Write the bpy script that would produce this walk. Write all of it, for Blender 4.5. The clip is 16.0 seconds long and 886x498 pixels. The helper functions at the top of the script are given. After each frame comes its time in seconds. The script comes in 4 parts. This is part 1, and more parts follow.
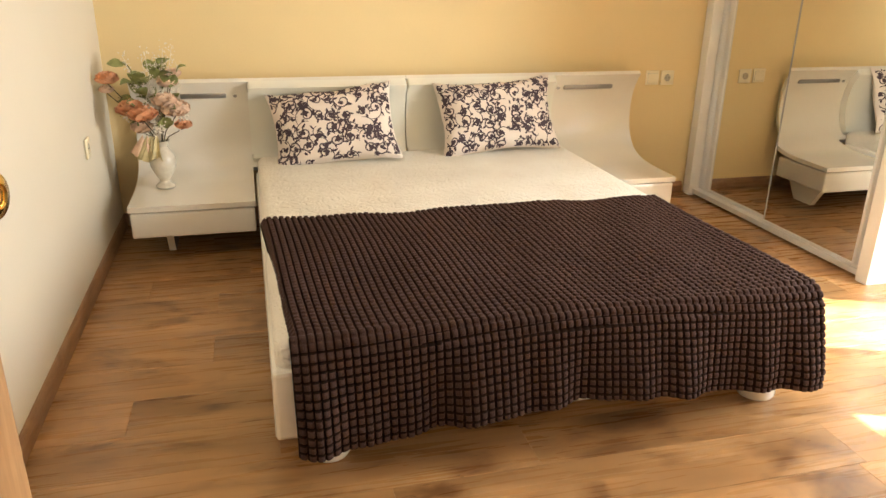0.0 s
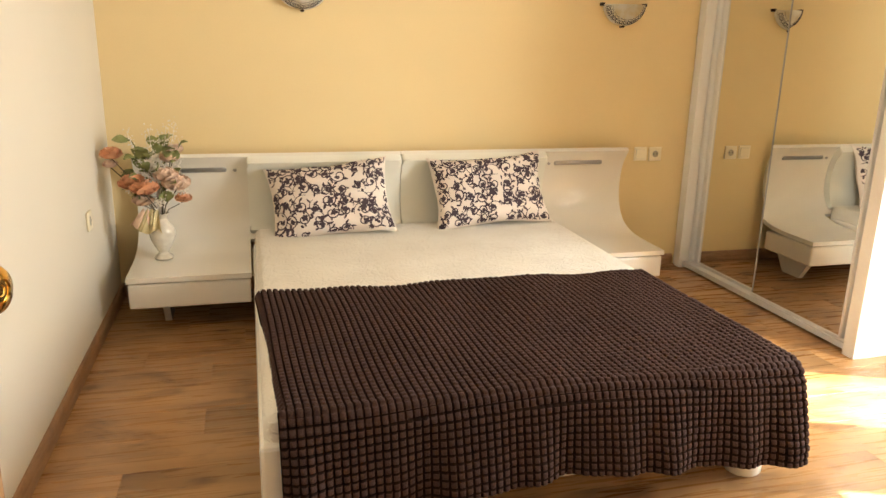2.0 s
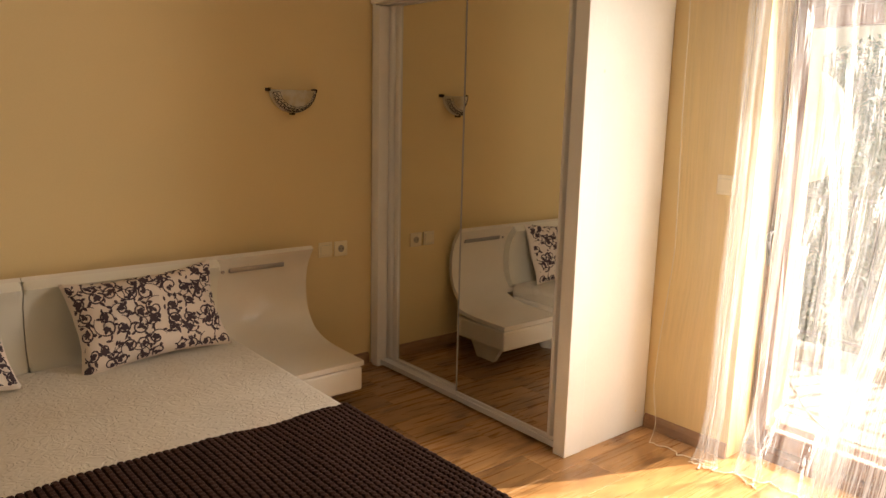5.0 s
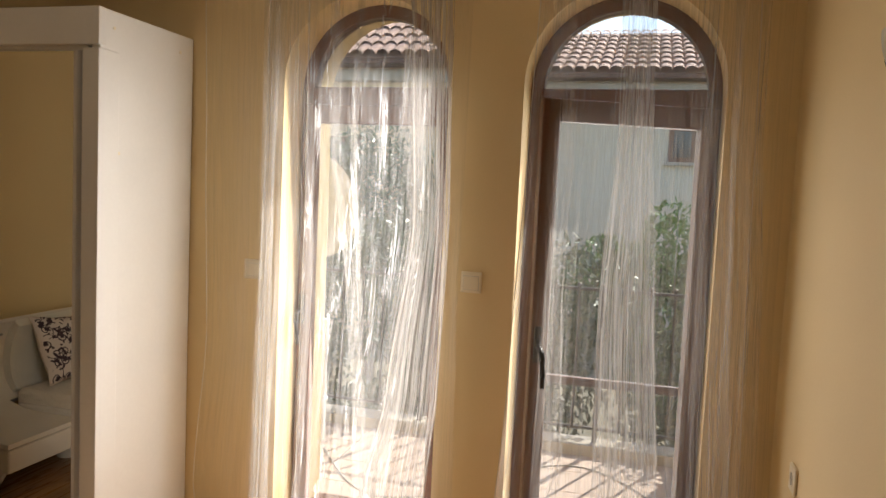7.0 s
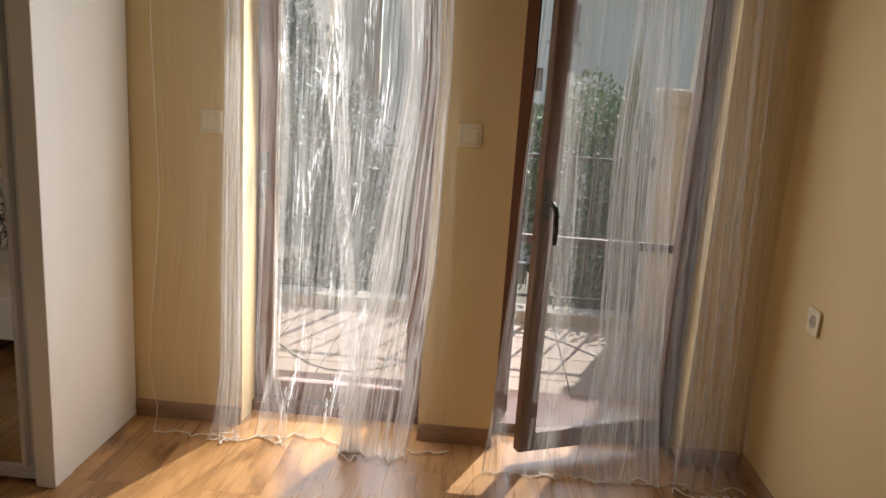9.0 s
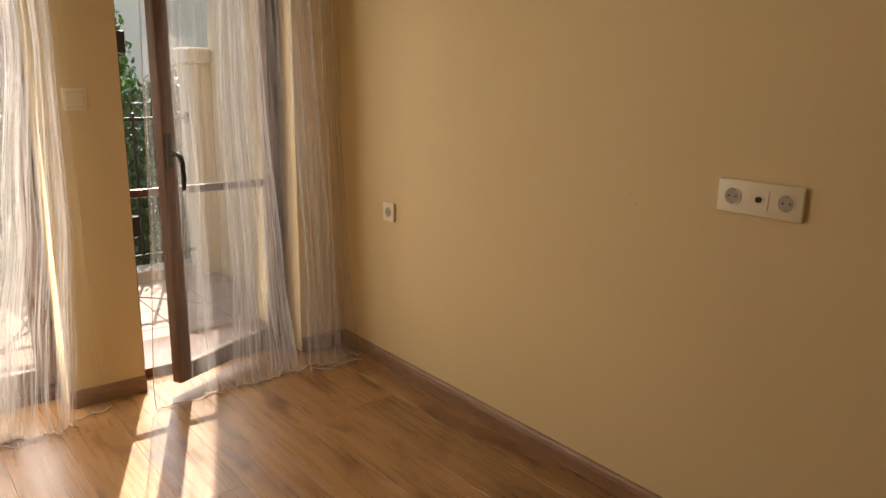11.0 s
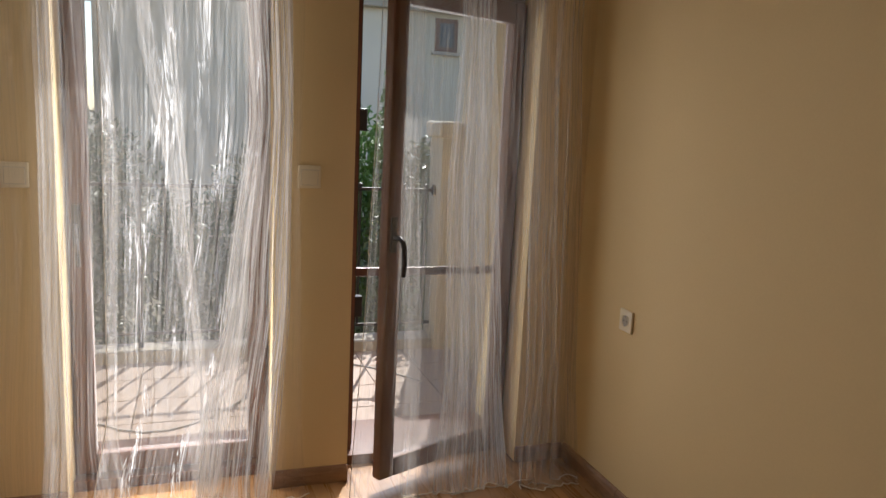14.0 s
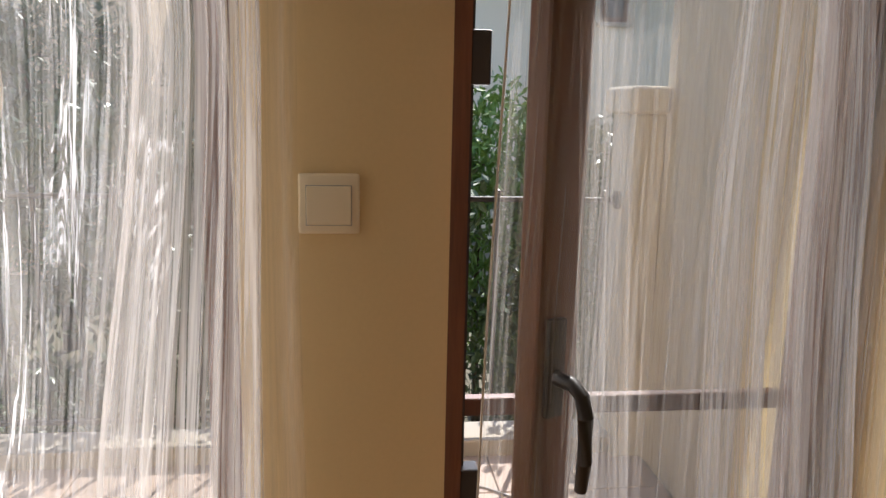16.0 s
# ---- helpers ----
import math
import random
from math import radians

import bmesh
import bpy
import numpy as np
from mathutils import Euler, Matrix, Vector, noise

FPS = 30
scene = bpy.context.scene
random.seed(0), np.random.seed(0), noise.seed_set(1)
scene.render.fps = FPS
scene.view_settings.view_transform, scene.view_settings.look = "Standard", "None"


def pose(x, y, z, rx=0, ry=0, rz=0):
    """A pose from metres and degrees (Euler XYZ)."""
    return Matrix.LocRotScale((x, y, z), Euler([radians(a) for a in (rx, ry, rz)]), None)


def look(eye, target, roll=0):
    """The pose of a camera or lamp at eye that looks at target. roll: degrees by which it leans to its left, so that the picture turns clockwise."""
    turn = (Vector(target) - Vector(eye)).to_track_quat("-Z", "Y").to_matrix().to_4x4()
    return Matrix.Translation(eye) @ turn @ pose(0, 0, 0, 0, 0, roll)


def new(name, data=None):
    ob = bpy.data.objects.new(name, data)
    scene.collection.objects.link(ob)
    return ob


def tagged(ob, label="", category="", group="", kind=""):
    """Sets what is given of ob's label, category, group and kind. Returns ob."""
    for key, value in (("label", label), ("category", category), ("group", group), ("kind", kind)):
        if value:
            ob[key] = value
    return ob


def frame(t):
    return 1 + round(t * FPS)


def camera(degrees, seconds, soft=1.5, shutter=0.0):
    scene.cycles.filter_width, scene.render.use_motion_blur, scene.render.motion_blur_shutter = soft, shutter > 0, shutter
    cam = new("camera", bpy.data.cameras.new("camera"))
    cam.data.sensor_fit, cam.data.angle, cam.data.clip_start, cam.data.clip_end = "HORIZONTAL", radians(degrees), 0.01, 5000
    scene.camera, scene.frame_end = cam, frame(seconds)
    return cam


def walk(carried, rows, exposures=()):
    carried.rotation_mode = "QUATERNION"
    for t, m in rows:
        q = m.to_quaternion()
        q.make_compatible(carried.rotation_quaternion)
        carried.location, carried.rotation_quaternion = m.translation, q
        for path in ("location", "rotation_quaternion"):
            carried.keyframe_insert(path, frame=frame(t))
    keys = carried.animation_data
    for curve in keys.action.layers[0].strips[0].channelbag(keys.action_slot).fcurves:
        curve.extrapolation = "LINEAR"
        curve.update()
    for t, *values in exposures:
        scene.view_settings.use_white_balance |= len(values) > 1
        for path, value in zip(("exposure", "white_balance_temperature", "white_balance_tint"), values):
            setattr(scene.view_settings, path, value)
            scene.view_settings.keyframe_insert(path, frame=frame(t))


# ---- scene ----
cam = camera(61.8, 16.0)
PATH = [
    (0, (-0.019, 0.141, 1.247), (0.455, 1.95, 0.54), 0.9),
    (0.5, (-0.012, 0.1, 1.261), (0.452, 1.919, 0.57), 0.9),
    (1, (-0.028, 0.084, 1.28), (0.434, 1.912, 0.614), 1.0),
    (1.5, (0.012, 0.091, 1.286), (0.477, 1.936, 0.672), 1.1),
    (2, (-0.001, 0.085, 1.294), (0.486, 1.949, 0.756), 1.2),
    (2.5, (-0.014, 0.084, 1.303), (0.506, 1.956, 0.829), 1.2),
    (3, (-0.015, 0.106, 1.328), (0.537, 1.972, 0.865), 0.9),
    (3.2, (-0.02, 0.151, 1.31), (0.561, 2.01, 0.852), 0.9),
    (5.3, (0.234, 0.665, 1.455), (1.667, 2.027, 1.151), 1.6),
    (5.5, (0.208, 0.686, 1.458), (1.76, 1.923, 1.213), 1.7),
    (6, (0.251, 0.693, 1.481), (2.017, 1.621, 1.337), 2.1),
    (6.5, (0.271, 0.676, 1.536), (2.15, 1.35, 1.408), 1.9),
    (7, (0.292, 0.669, 1.512), (2.219, 1.184, 1.36), 2.6),
    (7.5, (0.303, 0.713, 1.442), (2.242, 1.139, 1.2), 2.9),
    (8, (0.397, 0.779, 1.325), (2.329, 1.199, 1.023), 3.7),
    (8.2, (0.461, 0.851, 1.334), (2.385, 1.271, 0.987), 3.7),
    (10.3, (0.229, 1.749, 1.34), (2.01, 0.997, 0.829), 2.9),
    (10.5, (0.194, 1.803, 1.337), (1.92, 0.936, 0.818), 2.6),
    (11, (0.1, 1.937, 1.304), (1.616, 0.723, 0.828), 0.9),
    (11.5, (0.025, 2.08, 1.343), (1.305, 0.605, 0.911), 0.3),
    (11.8, (0.007, 2.196, 1.362), (1.218, 0.651, 0.984), 0.2),
    (12, (-0.002, 2.235, 1.356), (1.216, 0.683, 1.031), -0.2),
    (12.5, (0.021, 2.266, 1.388), (1.392, 0.828, 1.158), -0.9),
    (13, (0.1, 2.083, 1.406), (1.72, 0.925, 1.217), -0.2),
    (13.5, (0.176, 1.83, 1.333), (1.975, 0.982, 1.131), 1.3),
    (14, (0.39, 1.669, 1.379), (2.259, 1.038, 1.048), 2.7),
    (14.5, (0.748, 1.461, 1.334), (2.674, 1.057, 0.981), 2.4),
    (15, (1.178, 1.317, 1.333), (3.126, 1.053, 0.965), 1.6),
    (16, (2.051, 1.247, 1.3), (4.004, 1.022, 0.931), 1.2),
]
EXPOSURES = [(0.0, 4.2, 6000, 2), (2.0, 4.15, 6050, 2), (3.2, 4.1, 6250, 6), (5.3, 2.4, 7300, 14), (6.5, 2.0, 6750, 11), (8.2, 1.65, 6100, 9),
             (10.3, 1.3, 6450, 11), (11.2, 2.1, 7150, 12), (11.9, 2.7, 6500, 9), (12.4, 2.5, 6250, 8), (13.4, 1.35, 6250, 10), (14.5, 1.25, 6000, 11), (16.0, 1.5, 6150, 13)]
walk(cam, [(t, look(eye, target, roll)) for t, eye, target, roll in PATH], EXPOSURES)

# ---- world and sun ----
SUN_WAY = Vector((-1.0, 0.42, -1.15))
world = bpy.data.worlds.new("world")
scene.world = world
world.use_nodes = True
wn = world.node_tree.nodes
sky = wn.new("ShaderNodeTexSky")
sky.sky_type, sky.sun_disc = "NISHITA", False
sky.sun_elevation, sky.sun_rotation = radians(47), radians(113)
world.node_tree.links.new(sky.outputs[0], wn["Background"].inputs[0])
wn["Background"].inputs[1].default_value = 0.11
sun_data = bpy.data.lights.new("sun", "SUN")
sun_data.energy, sun_data.angle, sun_data.color = 2.5, radians(0.5), (1.0, 0.94, 0.85)
sun = new("sun", sun_data)
sun.matrix_world = look((8, -2, 9), Vector((8, -2, 9)) + SUN_WAY)
# the sky's light through the two balcony doors
for x, y, watts, aim in ((3.15, 1.74, 6.6, 0.5), (3.42, 0.76, 2.9, 0.0)):
    glow = bpy.data.lights.new("sky_light", "AREA")
    glow.shape, glow.size, glow.size_y, glow.energy, glow.color = "RECTANGLE", 0.60, 1.85, watts, (1.0, 0.95, 0.90)
    new("sky_light", glow).matrix_world = look((x, y, 1.0), (0.0, y + aim, 0.6))


# ---- materials ----
def nodes_of(name):
    m = bpy.data.materials.new(name)
    m.use_nodes = True
    nt = m.node_tree
    return m, nt, nt.nodes["Principled BSDF"]


def ramp(nt, src, a, b, lo=0.3, hi=0.7):
    r = nt.nodes.new("ShaderNodeValToRGB")
    r.color_ramp.elements[0].position, r.color_ramp.elements[1].position = lo, hi
    r.color_ramp.elements[0].color, r.color_ramp.elements[1].color = (*a, 1), (*b, 1)
    nt.links.new(src, r.inputs[0])
    return r.outputs[0]


def coords(nt, scale=(1, 1, 1), rot=(0, 0, 0), kind="Object"):
    tc, mp = nt.nodes.new("ShaderNodeTexCoord"), nt.nodes.new("ShaderNodeMapping")
    mp.inputs["Scale"].default_value, mp.inputs["Rotation"].default_value = scale, rot
    nt.links.new(tc.outputs[kind], mp.inputs[0])
    return mp.outputs[0]


def noise_tex(nt, vec, scale, detail=4, rough=0.5, distort=0.0):
    n = nt.nodes.new("ShaderNodeTexNoise")
    n.inputs["Scale"].default_value, n.inputs["Detail"].default_value = scale, detail
    n.inputs["Roughness"].default_value, n.inputs["Distortion"].default_value = rough, distort
    nt.links.new(vec, n.inputs["Vector"])
    return n.outputs["Fac"]


def mixed(nt, a, b, fac, blend="MIX"):
    m = nt.nodes.new("ShaderNodeMix")
    m.data_type, m.blend_type = "RGBA", blend
    for key, v in ((0, fac), (6, a), (7, b)):
        if isinstance(v, (int, float)):
            m.inputs[key].default_value = v
        elif isinstance(v, tuple):
            m.inputs[key].default_value = (*v, 1)
        else:
            nt.links.new(v, m.inputs[key])
    return m.outputs[2]


def bump(nt, p, src, strength, distance=0.002):
    b = nt.nodes.new("ShaderNodeBump")
    b.inputs["Strength"].default_value, b.inputs["Distance"].default_value = strength, distance
    nt.links.new(src, b.inputs["Height"])
    nt.links.new(b.outputs[0], p.inputs["Normal"])


def plain(name, col, rough=0.5, metal=0.0, vary=0.06, big=2.0, fine=60.0, relief=0.05, coat=0.0):
    """A painted or moulded surface with soft mottling at two scales."""
    m, nt, p = nodes_of(name)
    v = coords(nt)
    n1, n2 = noise_tex(nt, v, big, 3), noise_tex(nt, v, fine, 3)
    lo, hi = tuple(c * (1 - vary) for c in col), tuple(min(1, c * (1 + vary)) for c in col)
    base = mixed(nt, ramp(nt, n1, lo, hi), ramp(nt, n2, lo, hi), 0.35)
    nt.links.new(base, p.inputs["Base Color"])
    p.inputs["Roughness"].default_value, p.inputs["Metallic"].default_value = rough, metal
    p.inputs["Coat Weight"].default_value = coat
    if relief:
        bump(nt, p, n2, relief, 0.001)
    return m


def wood(name, dark, light, scale=(6, 6, 0.6), rough=0.35, grain=0.12):
    m, nt, p = nodes_of(name)
    vec = coords(nt, scale)
    g1 = noise_tex(nt, vec, 2.2, 8, 0.62, 1.2)
    g2 = noise_tex(nt, vec, 14.0, 6, 0.6, 0.3)
    base = mixed(nt, ramp(nt, g1, dark, light, 0.32, 0.68), ramp(nt, g2, dark, light, 0.25, 0.65), 0.3)
    nt.links.new(base, p.inputs["Base Color"])
    rr = ramp(nt, g2, (rough * 0.85,) * 3, (rough * 1.2,) * 3)
    nt.links.new(rr, p.inputs["Roughness"])
    bump(nt, p, g2, grain, 0.001)
    return m


def laminate():
    """Oak-print boards: soft bands, smoky patches, knots with short dark cracks."""
    m, nt, p = nodes_of("oak_laminate")
    info = nt.nodes.new("ShaderNodeObjectInfo")
    shift = nt.nodes.new("ShaderNodeVectorMath")
    shift.operation = "SCALE"
    shift.inputs[0].default_value = (37.0, 91.0, 53.0)
    nt.links.new(info.outputs["Random"], shift.inputs["Scale"])

    def board(scale):
        add = nt.nodes.new("ShaderNodeVectorMath")
        add.operation = "ADD"
        nt.links.new(coords(nt, scale), add.inputs[0])
        nt.links.new(shift.outputs[0], add.inputs[1])
        return add.outputs[0]
    band = noise_tex(nt, board((0.8, 5.5, 5.5)), 1.0, 4, 0.5, 1.2)
    fine = noise_tex(nt, board((3.0, 60, 60)), 1.0, 3, 0.5, 0.6)
    smoke = noise_tex(nt, board((3.2, 8.0, 8.0)), 1.0, 4, 0.55, 0.5)
    crack = noise_tex(nt, board((16, 60, 60)), 1.0, 3, 0.6, 1.8)
    base = mixed(nt, ramp(nt, band, (0.29, 0.146, 0.053), (0.49, 0.268, 0.108), 0.33, 0.66), ramp(nt, fine, (0.31, 0.15, 0.05), (0.50, 0.265, 0.10)), 0.16)
    base = mixed(nt, base, ramp(nt, smoke, (1, 1, 1), (0.40, 0.325, 0.265), 0.52, 0.70), 1.0, "MULTIPLY")
    knot = nt.nodes.new("ShaderNodeTexVoronoi")
    knot.inputs["Scale"].default_value = 1.0
    nt.links.new(board((2.6, 5.2, 5.2)), knot.inputs["Vector"])
    base = mixed(nt, base, ramp(nt, knot.outputs["Distance"], (0.30, 0.24, 0.19), (1, 1, 1), 0.03, 0.17), 0.8, "MULTIPLY")
    marks = mixed(nt, ramp(nt, crack, (0, 0, 0), (1, 1, 1), 0.64, 0.70), ramp(nt, smoke, (0, 0, 0), (1, 1, 1), 0.54, 0.64), 1.0, "MULTIPLY")
    base = mixed(nt, base, (0.085, 0.042, 0.018), marks)
    tone = ramp(nt, info.outputs["Random"], (0.80,) * 3, (1.07,) * 3, 0, 1)
    nt.links.new(mixed(nt, base, tone, 1.0, "MULTIPLY"), p.inputs["Base Color"])
    nt.links.new(ramp(nt, fine, (0.24,) * 3, (0.34,) * 3), p.inputs["Roughness"])
    bump(nt, p, fine, 0.04, 0.001)
    return m


WALL = plain("yellow_wall_paint", (0.77, 0.60, 0.318), 0.75, vary=0.035, big=1.3, fine=140, relief=0.12)
WALL_PALE = plain("pale_wall_paint", (0.71, 0.64, 0.52), 0.75, vary=0.03, big=1.3, fine=140, relief=0.12)
CEIL = plain("ceiling_paint", (0.88, 0.86, 0.82), 0.85, vary=0.02)
WHITE = plain("white_lacquer", (0.81, 0.755, 0.66), 0.12, vary=0.015, relief=0.0, coat=0.5)
WARD = plain("white_laminate", (0.80, 0.77, 0.71), 0.4, vary=0.03, big=4, relief=0.04)
FLOOR = laminate()
SKIRT = wood("skirting_wood", (0.20, 0.10, 0.045), (0.38, 0.22, 0.115), (3, 3, 14), 0.4)
DOORWOOD = wood("door_veneer", (0.30, 0.155, 0.06), (0.50, 0.30, 0.14), (14, 14, 0.9), 0.4)
FRAME = wood("brown_window_frame", (0.075, 0.026, 0.012), (0.16, 0.060, 0.03), (22, 22, 1.5), 0.35)
ALU = plain("brushed_aluminium", (0.70, 0.69, 0.67), 0.38, 0.35, 0.015, 3, 220, 0.05)
STEEL = plain("grey_steel", (0.34, 0.33, 0.32), 0.35, 0.8)
BRASS = plain("polished_brass", (0.83, 0.56, 0.16), 0.13, 1.0, 0.04, 8, 90, 0.02)
PLASTIC = plain("cream_plastic", (0.85, 0.75, 0.54), 0.3, vary=0.02, relief=0.0)
GREYPLASTIC = plain("grey_plastic", (0.35, 0.35, 0.34), 0.4)
BLACK = plain("black_metal", (0.02, 0.018, 0.017), 0.4)
IRON = plain("wrought_iron", (0.035, 0.032, 0.03), 0.45, 0.4, 0.2, 6, 120, 0.15)
VINYL = plain("pale_leatherette", (0.78, 0.75, 0.65), 0.42, vary=0.03, fine=260, relief=0.25)
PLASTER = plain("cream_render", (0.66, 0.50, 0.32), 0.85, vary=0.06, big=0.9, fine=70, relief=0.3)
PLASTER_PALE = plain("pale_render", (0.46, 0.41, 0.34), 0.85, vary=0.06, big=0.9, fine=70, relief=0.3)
LEAFGREEN = plain("leaf_green", (0.065, 0.105, 0.042), 0.38, vary=0.4, big=3, fine=20, relief=0)
LEAFLIGHT = plain("leaf_light", (0.12, 0.22, 0.04), 0.5, vary=0.4, big=3, fine=20, relief=0)
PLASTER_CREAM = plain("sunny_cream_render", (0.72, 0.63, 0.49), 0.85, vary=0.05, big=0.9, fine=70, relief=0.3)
DISHPAINT = plain("dull_dish_paint", (0.52, 0.50, 0.44), 0.6, vary=0.04)
TERRA = plain("terrace_tile", (0.46, 0.35, 0.28), 0.7, vary=0.1, big=3, fine=60, relief=0.2)
ROOFTILE = plain("roof_tile", (0.42, 0.26, 0.19), 0.8, vary=0.25, big=2, fine=30, relief=0.2)
GROUND = plain("ground_earth", (0.16, 0.14, 0.09), 0.9, vary=0.3, big=0.6, fine=9, relief=0.5)
WHITEPAINT = plain("white_paint", (0.8, 0.8, 0.78), 0.45, vary=0.03)


def mirror_material():
    m, nt, p = nodes_of("mirror_glass")
    p.inputs["Base Color"].default_value = (0.80, 0.80, 0.76, 1)
    p.inputs["Metallic"].default_value, p.inputs["Roughness"].default_value = 1.0, 0.01
    return m


def glass_material():
    m = bpy.data.materials.new("window_glass")
    m.use_nodes = True
    nt = m.node_tree
    nt.nodes.clear()
    out, mix = nt.nodes.new("ShaderNodeOutputMaterial"), nt.nodes.new("ShaderNodeMixShader")
    tr, gl, fr = nt.nodes.new("ShaderNodeBsdfTransparent"), nt.nodes.new("ShaderNodeBsdfGlossy"), nt.nodes.new("ShaderNodeLayerWeight")
    tr.inputs[0].default_value = (0.83, 0.84, 0.83, 1)
    gl.inputs["Roughness"].default_value = 0.01
    fr.inputs[0].default_value = 0.5
    po, ma = nt.nodes.new("ShaderNodeMath"), nt.nodes.new("ShaderNodeMath")
    po.operation, ma.operation = "POWER", "MULTIPLY_ADD"
    po.inputs[1].default_value = 5.0
    ma.inputs[1].default_value, ma.inputs[2].default_value = 0.6, 0.03
    nt.links.new(fr.outputs["Facing"], po.inputs[0])
    nt.links.new(po.outputs[0], ma.inputs[0])
    nt.links.new(ma.outputs[0], mix.inputs[0])
    nt.links.new(tr.outputs[0], mix.inputs[1])
    nt.links.new(gl.outputs[0], mix.inputs[2])
    nt.links.new(mix.outputs[0], out.inputs[0])
    return m


def sheer_material(name, lo, hi, crease):
    """Crinkled voile: fine wavering vertical threads, open between them, and doubled creases whitened to paint in sun
    glints.
    """
    m = bpy.data.materials.new(name)
    m.use_nodes = True
    nt = m.node_tree
    nt.nodes.clear()
    out, mix, both = (nt.nodes.new("ShaderNode" + k) for k in ("OutputMaterial", "MixShader", "MixShader"))
    tr, df, tl = (nt.nodes.new("ShaderNodeBsdf" + k) for k in ("Transparent", "Diffuse", "Translucent"))
    df.inputs[0].default_value = (0.78, 0.75, 0.71, 1)
    tl.inputs[0].default_value = (0.64, 0.61, 0.58, 1)
    both.inputs[0].default_value = 0.55

    def cloth(scale):
        mp = nt.nodes.new("ShaderNodeMapping")
        mp.inputs["Scale"].default_value = scale
        nt.links.new(uv, mp.inputs[0])
        return mp.outputs[0]
    uv = coords(nt, (1, 1, 1), kind="UV")
    thread = noise_tex(nt, cloth((170, 2.2, 1)), 1.0, 4, 0.65, 0.6)
    patch = noise_tex(nt, cloth((7, 0.5, 1)), 1.0, 3, 0.6)
    fac = mixed(nt, ramp(nt, thread, (lo,) * 3, (hi,) * 3, 0.36, 0.64), ramp(nt, patch, (0.75,) * 3, (1.25,) * 3), 1.0, "MULTIPLY")
    gap = nt.nodes.new("ShaderNodeValToRGB")
    for pos, c in ((0.0, 1), (0.462, 1), (0.492, 0.3), (0.508, 0.3), (0.538, 1)):
        e = gap.color_ramp.elements[0] if pos == 0 else gap.color_ramp.elements.new(pos)
        e.color = (c, c, c, 1)
    nt.links.new(noise_tex(nt, cloth((75, 0.9, 1)), 1.0, 2, 0.6, 0.5), gap.inputs[0])
    fac = mixed(nt, fac, gap.outputs[0], 1.0, "MULTIPLY")
    if crease:
        # crease streaks: denser, whiter cloth colour that paints in glints of sun
        glint_wave = noise_tex(nt, cloth((16, 1.5, 1)), 1.0, 5, 0.68, 1.6)
        line = nt.nodes.new("ShaderNodeValToRGB")
        for pos, c in ((0.0, 0), (0.468, 0), (0.492, 1), (0.508, 1), (0.532, 0)):
            e = line.color_ramp.elements[0] if pos == 0 else line.color_ramp.elements.new(pos)
            e.color = (c, c, c, 1)
        line.color_ramp.elements[-1].color = (0, 0, 0, 1)
        nt.links.new(glint_wave, line.inputs[0])
        glint_spots = ramp(nt, noise_tex(nt, cloth((9, 1.3, 1)), 1.0, 3, 0.6), (0, 0, 0), (crease,) * 3, 0.49, 0.62)
        nt.links.new(mixed(nt, (0.64, 0.61, 0.58), (0.95, 0.95, 0.95), line.outputs[0]), tl.inputs[0])
        fac = mixed(nt, fac, mixed(nt, mixed(nt, line.outputs[0], glint_spots, 1.0, "MULTIPLY"), ramp(nt, thread, (0.25,) * 3, (1,) * 3, 0.4, 0.6), 1.0, "MULTIPLY"), 1.0, "ADD")
    nt.links.new(fac, mix.inputs[0])
    ruck = noise_tex(nt, cloth((70, 5, 1)), 1.0, 4, 0.6, 0.8)
    bp = nt.nodes.new("ShaderNodeBump")
    bp.inputs["Strength"].default_value, bp.inputs["Distance"].default_value = 0.8, 0.008
    nt.links.new(ruck, bp.inputs["Height"])
    for sh in (df, tl):
        nt.links.new(bp.outputs[0], sh.inputs["Normal"])
    nt.links.new(df.outputs[0], both.inputs[1])
    nt.links.new(tl.outputs[0], both.inputs[2])
    nt.links.new(tr.outputs[0], mix.inputs[1])
    nt.links.new(both.outputs[0], mix.inputs[2])
    nt.links.new(mix.outputs[0], out.inputs[0])
    return m


MIRROR, GLASS = mirror_material(), glass_material()
FAINT = sheer_material("single_sheer", 0.02, 0.13, 0.0)
SHEER = sheer_material("crinkled_sheer", 0.09, 0.26, 0.75)
VEIL = sheer_material("veiling_sheer", 0.06, 0.34, 0.0)
FOLDED = sheer_material("folded_sheer", 0.10, 0.36, 0.0)
GATHERED = sheer_material("gathered_sheer", 0.20, 0.66, 0.0)


# ---- mesh tools ----
def mesh_object(name, bm, material, smooth=False):
    me = bpy.data.meshes.new(name)
    bmesh.ops.recalc_face_normals(bm, faces=bm.faces)
    bm.to_mesh(me)
    bm.free()
    if smooth:
        me.shade_smooth()
        try:
            me.set_sharp_from_angle(angle=radians(38))
        except AttributeError:
            pass
    if material:
        me.materials.append(material)
    return new(name, me)


def part(name, bm, material, parent, label="", smooth=False):
    ob = mesh_object(name, bm, material, smooth)
    ob.parent = parent
    return tagged(ob, label)


def thing(name, label, category, group="", kind="", at=None):
    ob = new(name)
    ob.empty_display_size = 0.05
    if at is not None:
        ob.matrix_world = at
        bpy.context.view_layer.update()
    return tagged(ob, label, category, group, kind)


def solid(name, bm, material, label, category, group="", kind="", smooth=False):
    return tagged(mesh_object(name, bm, material, smooth), label, category, group, kind)


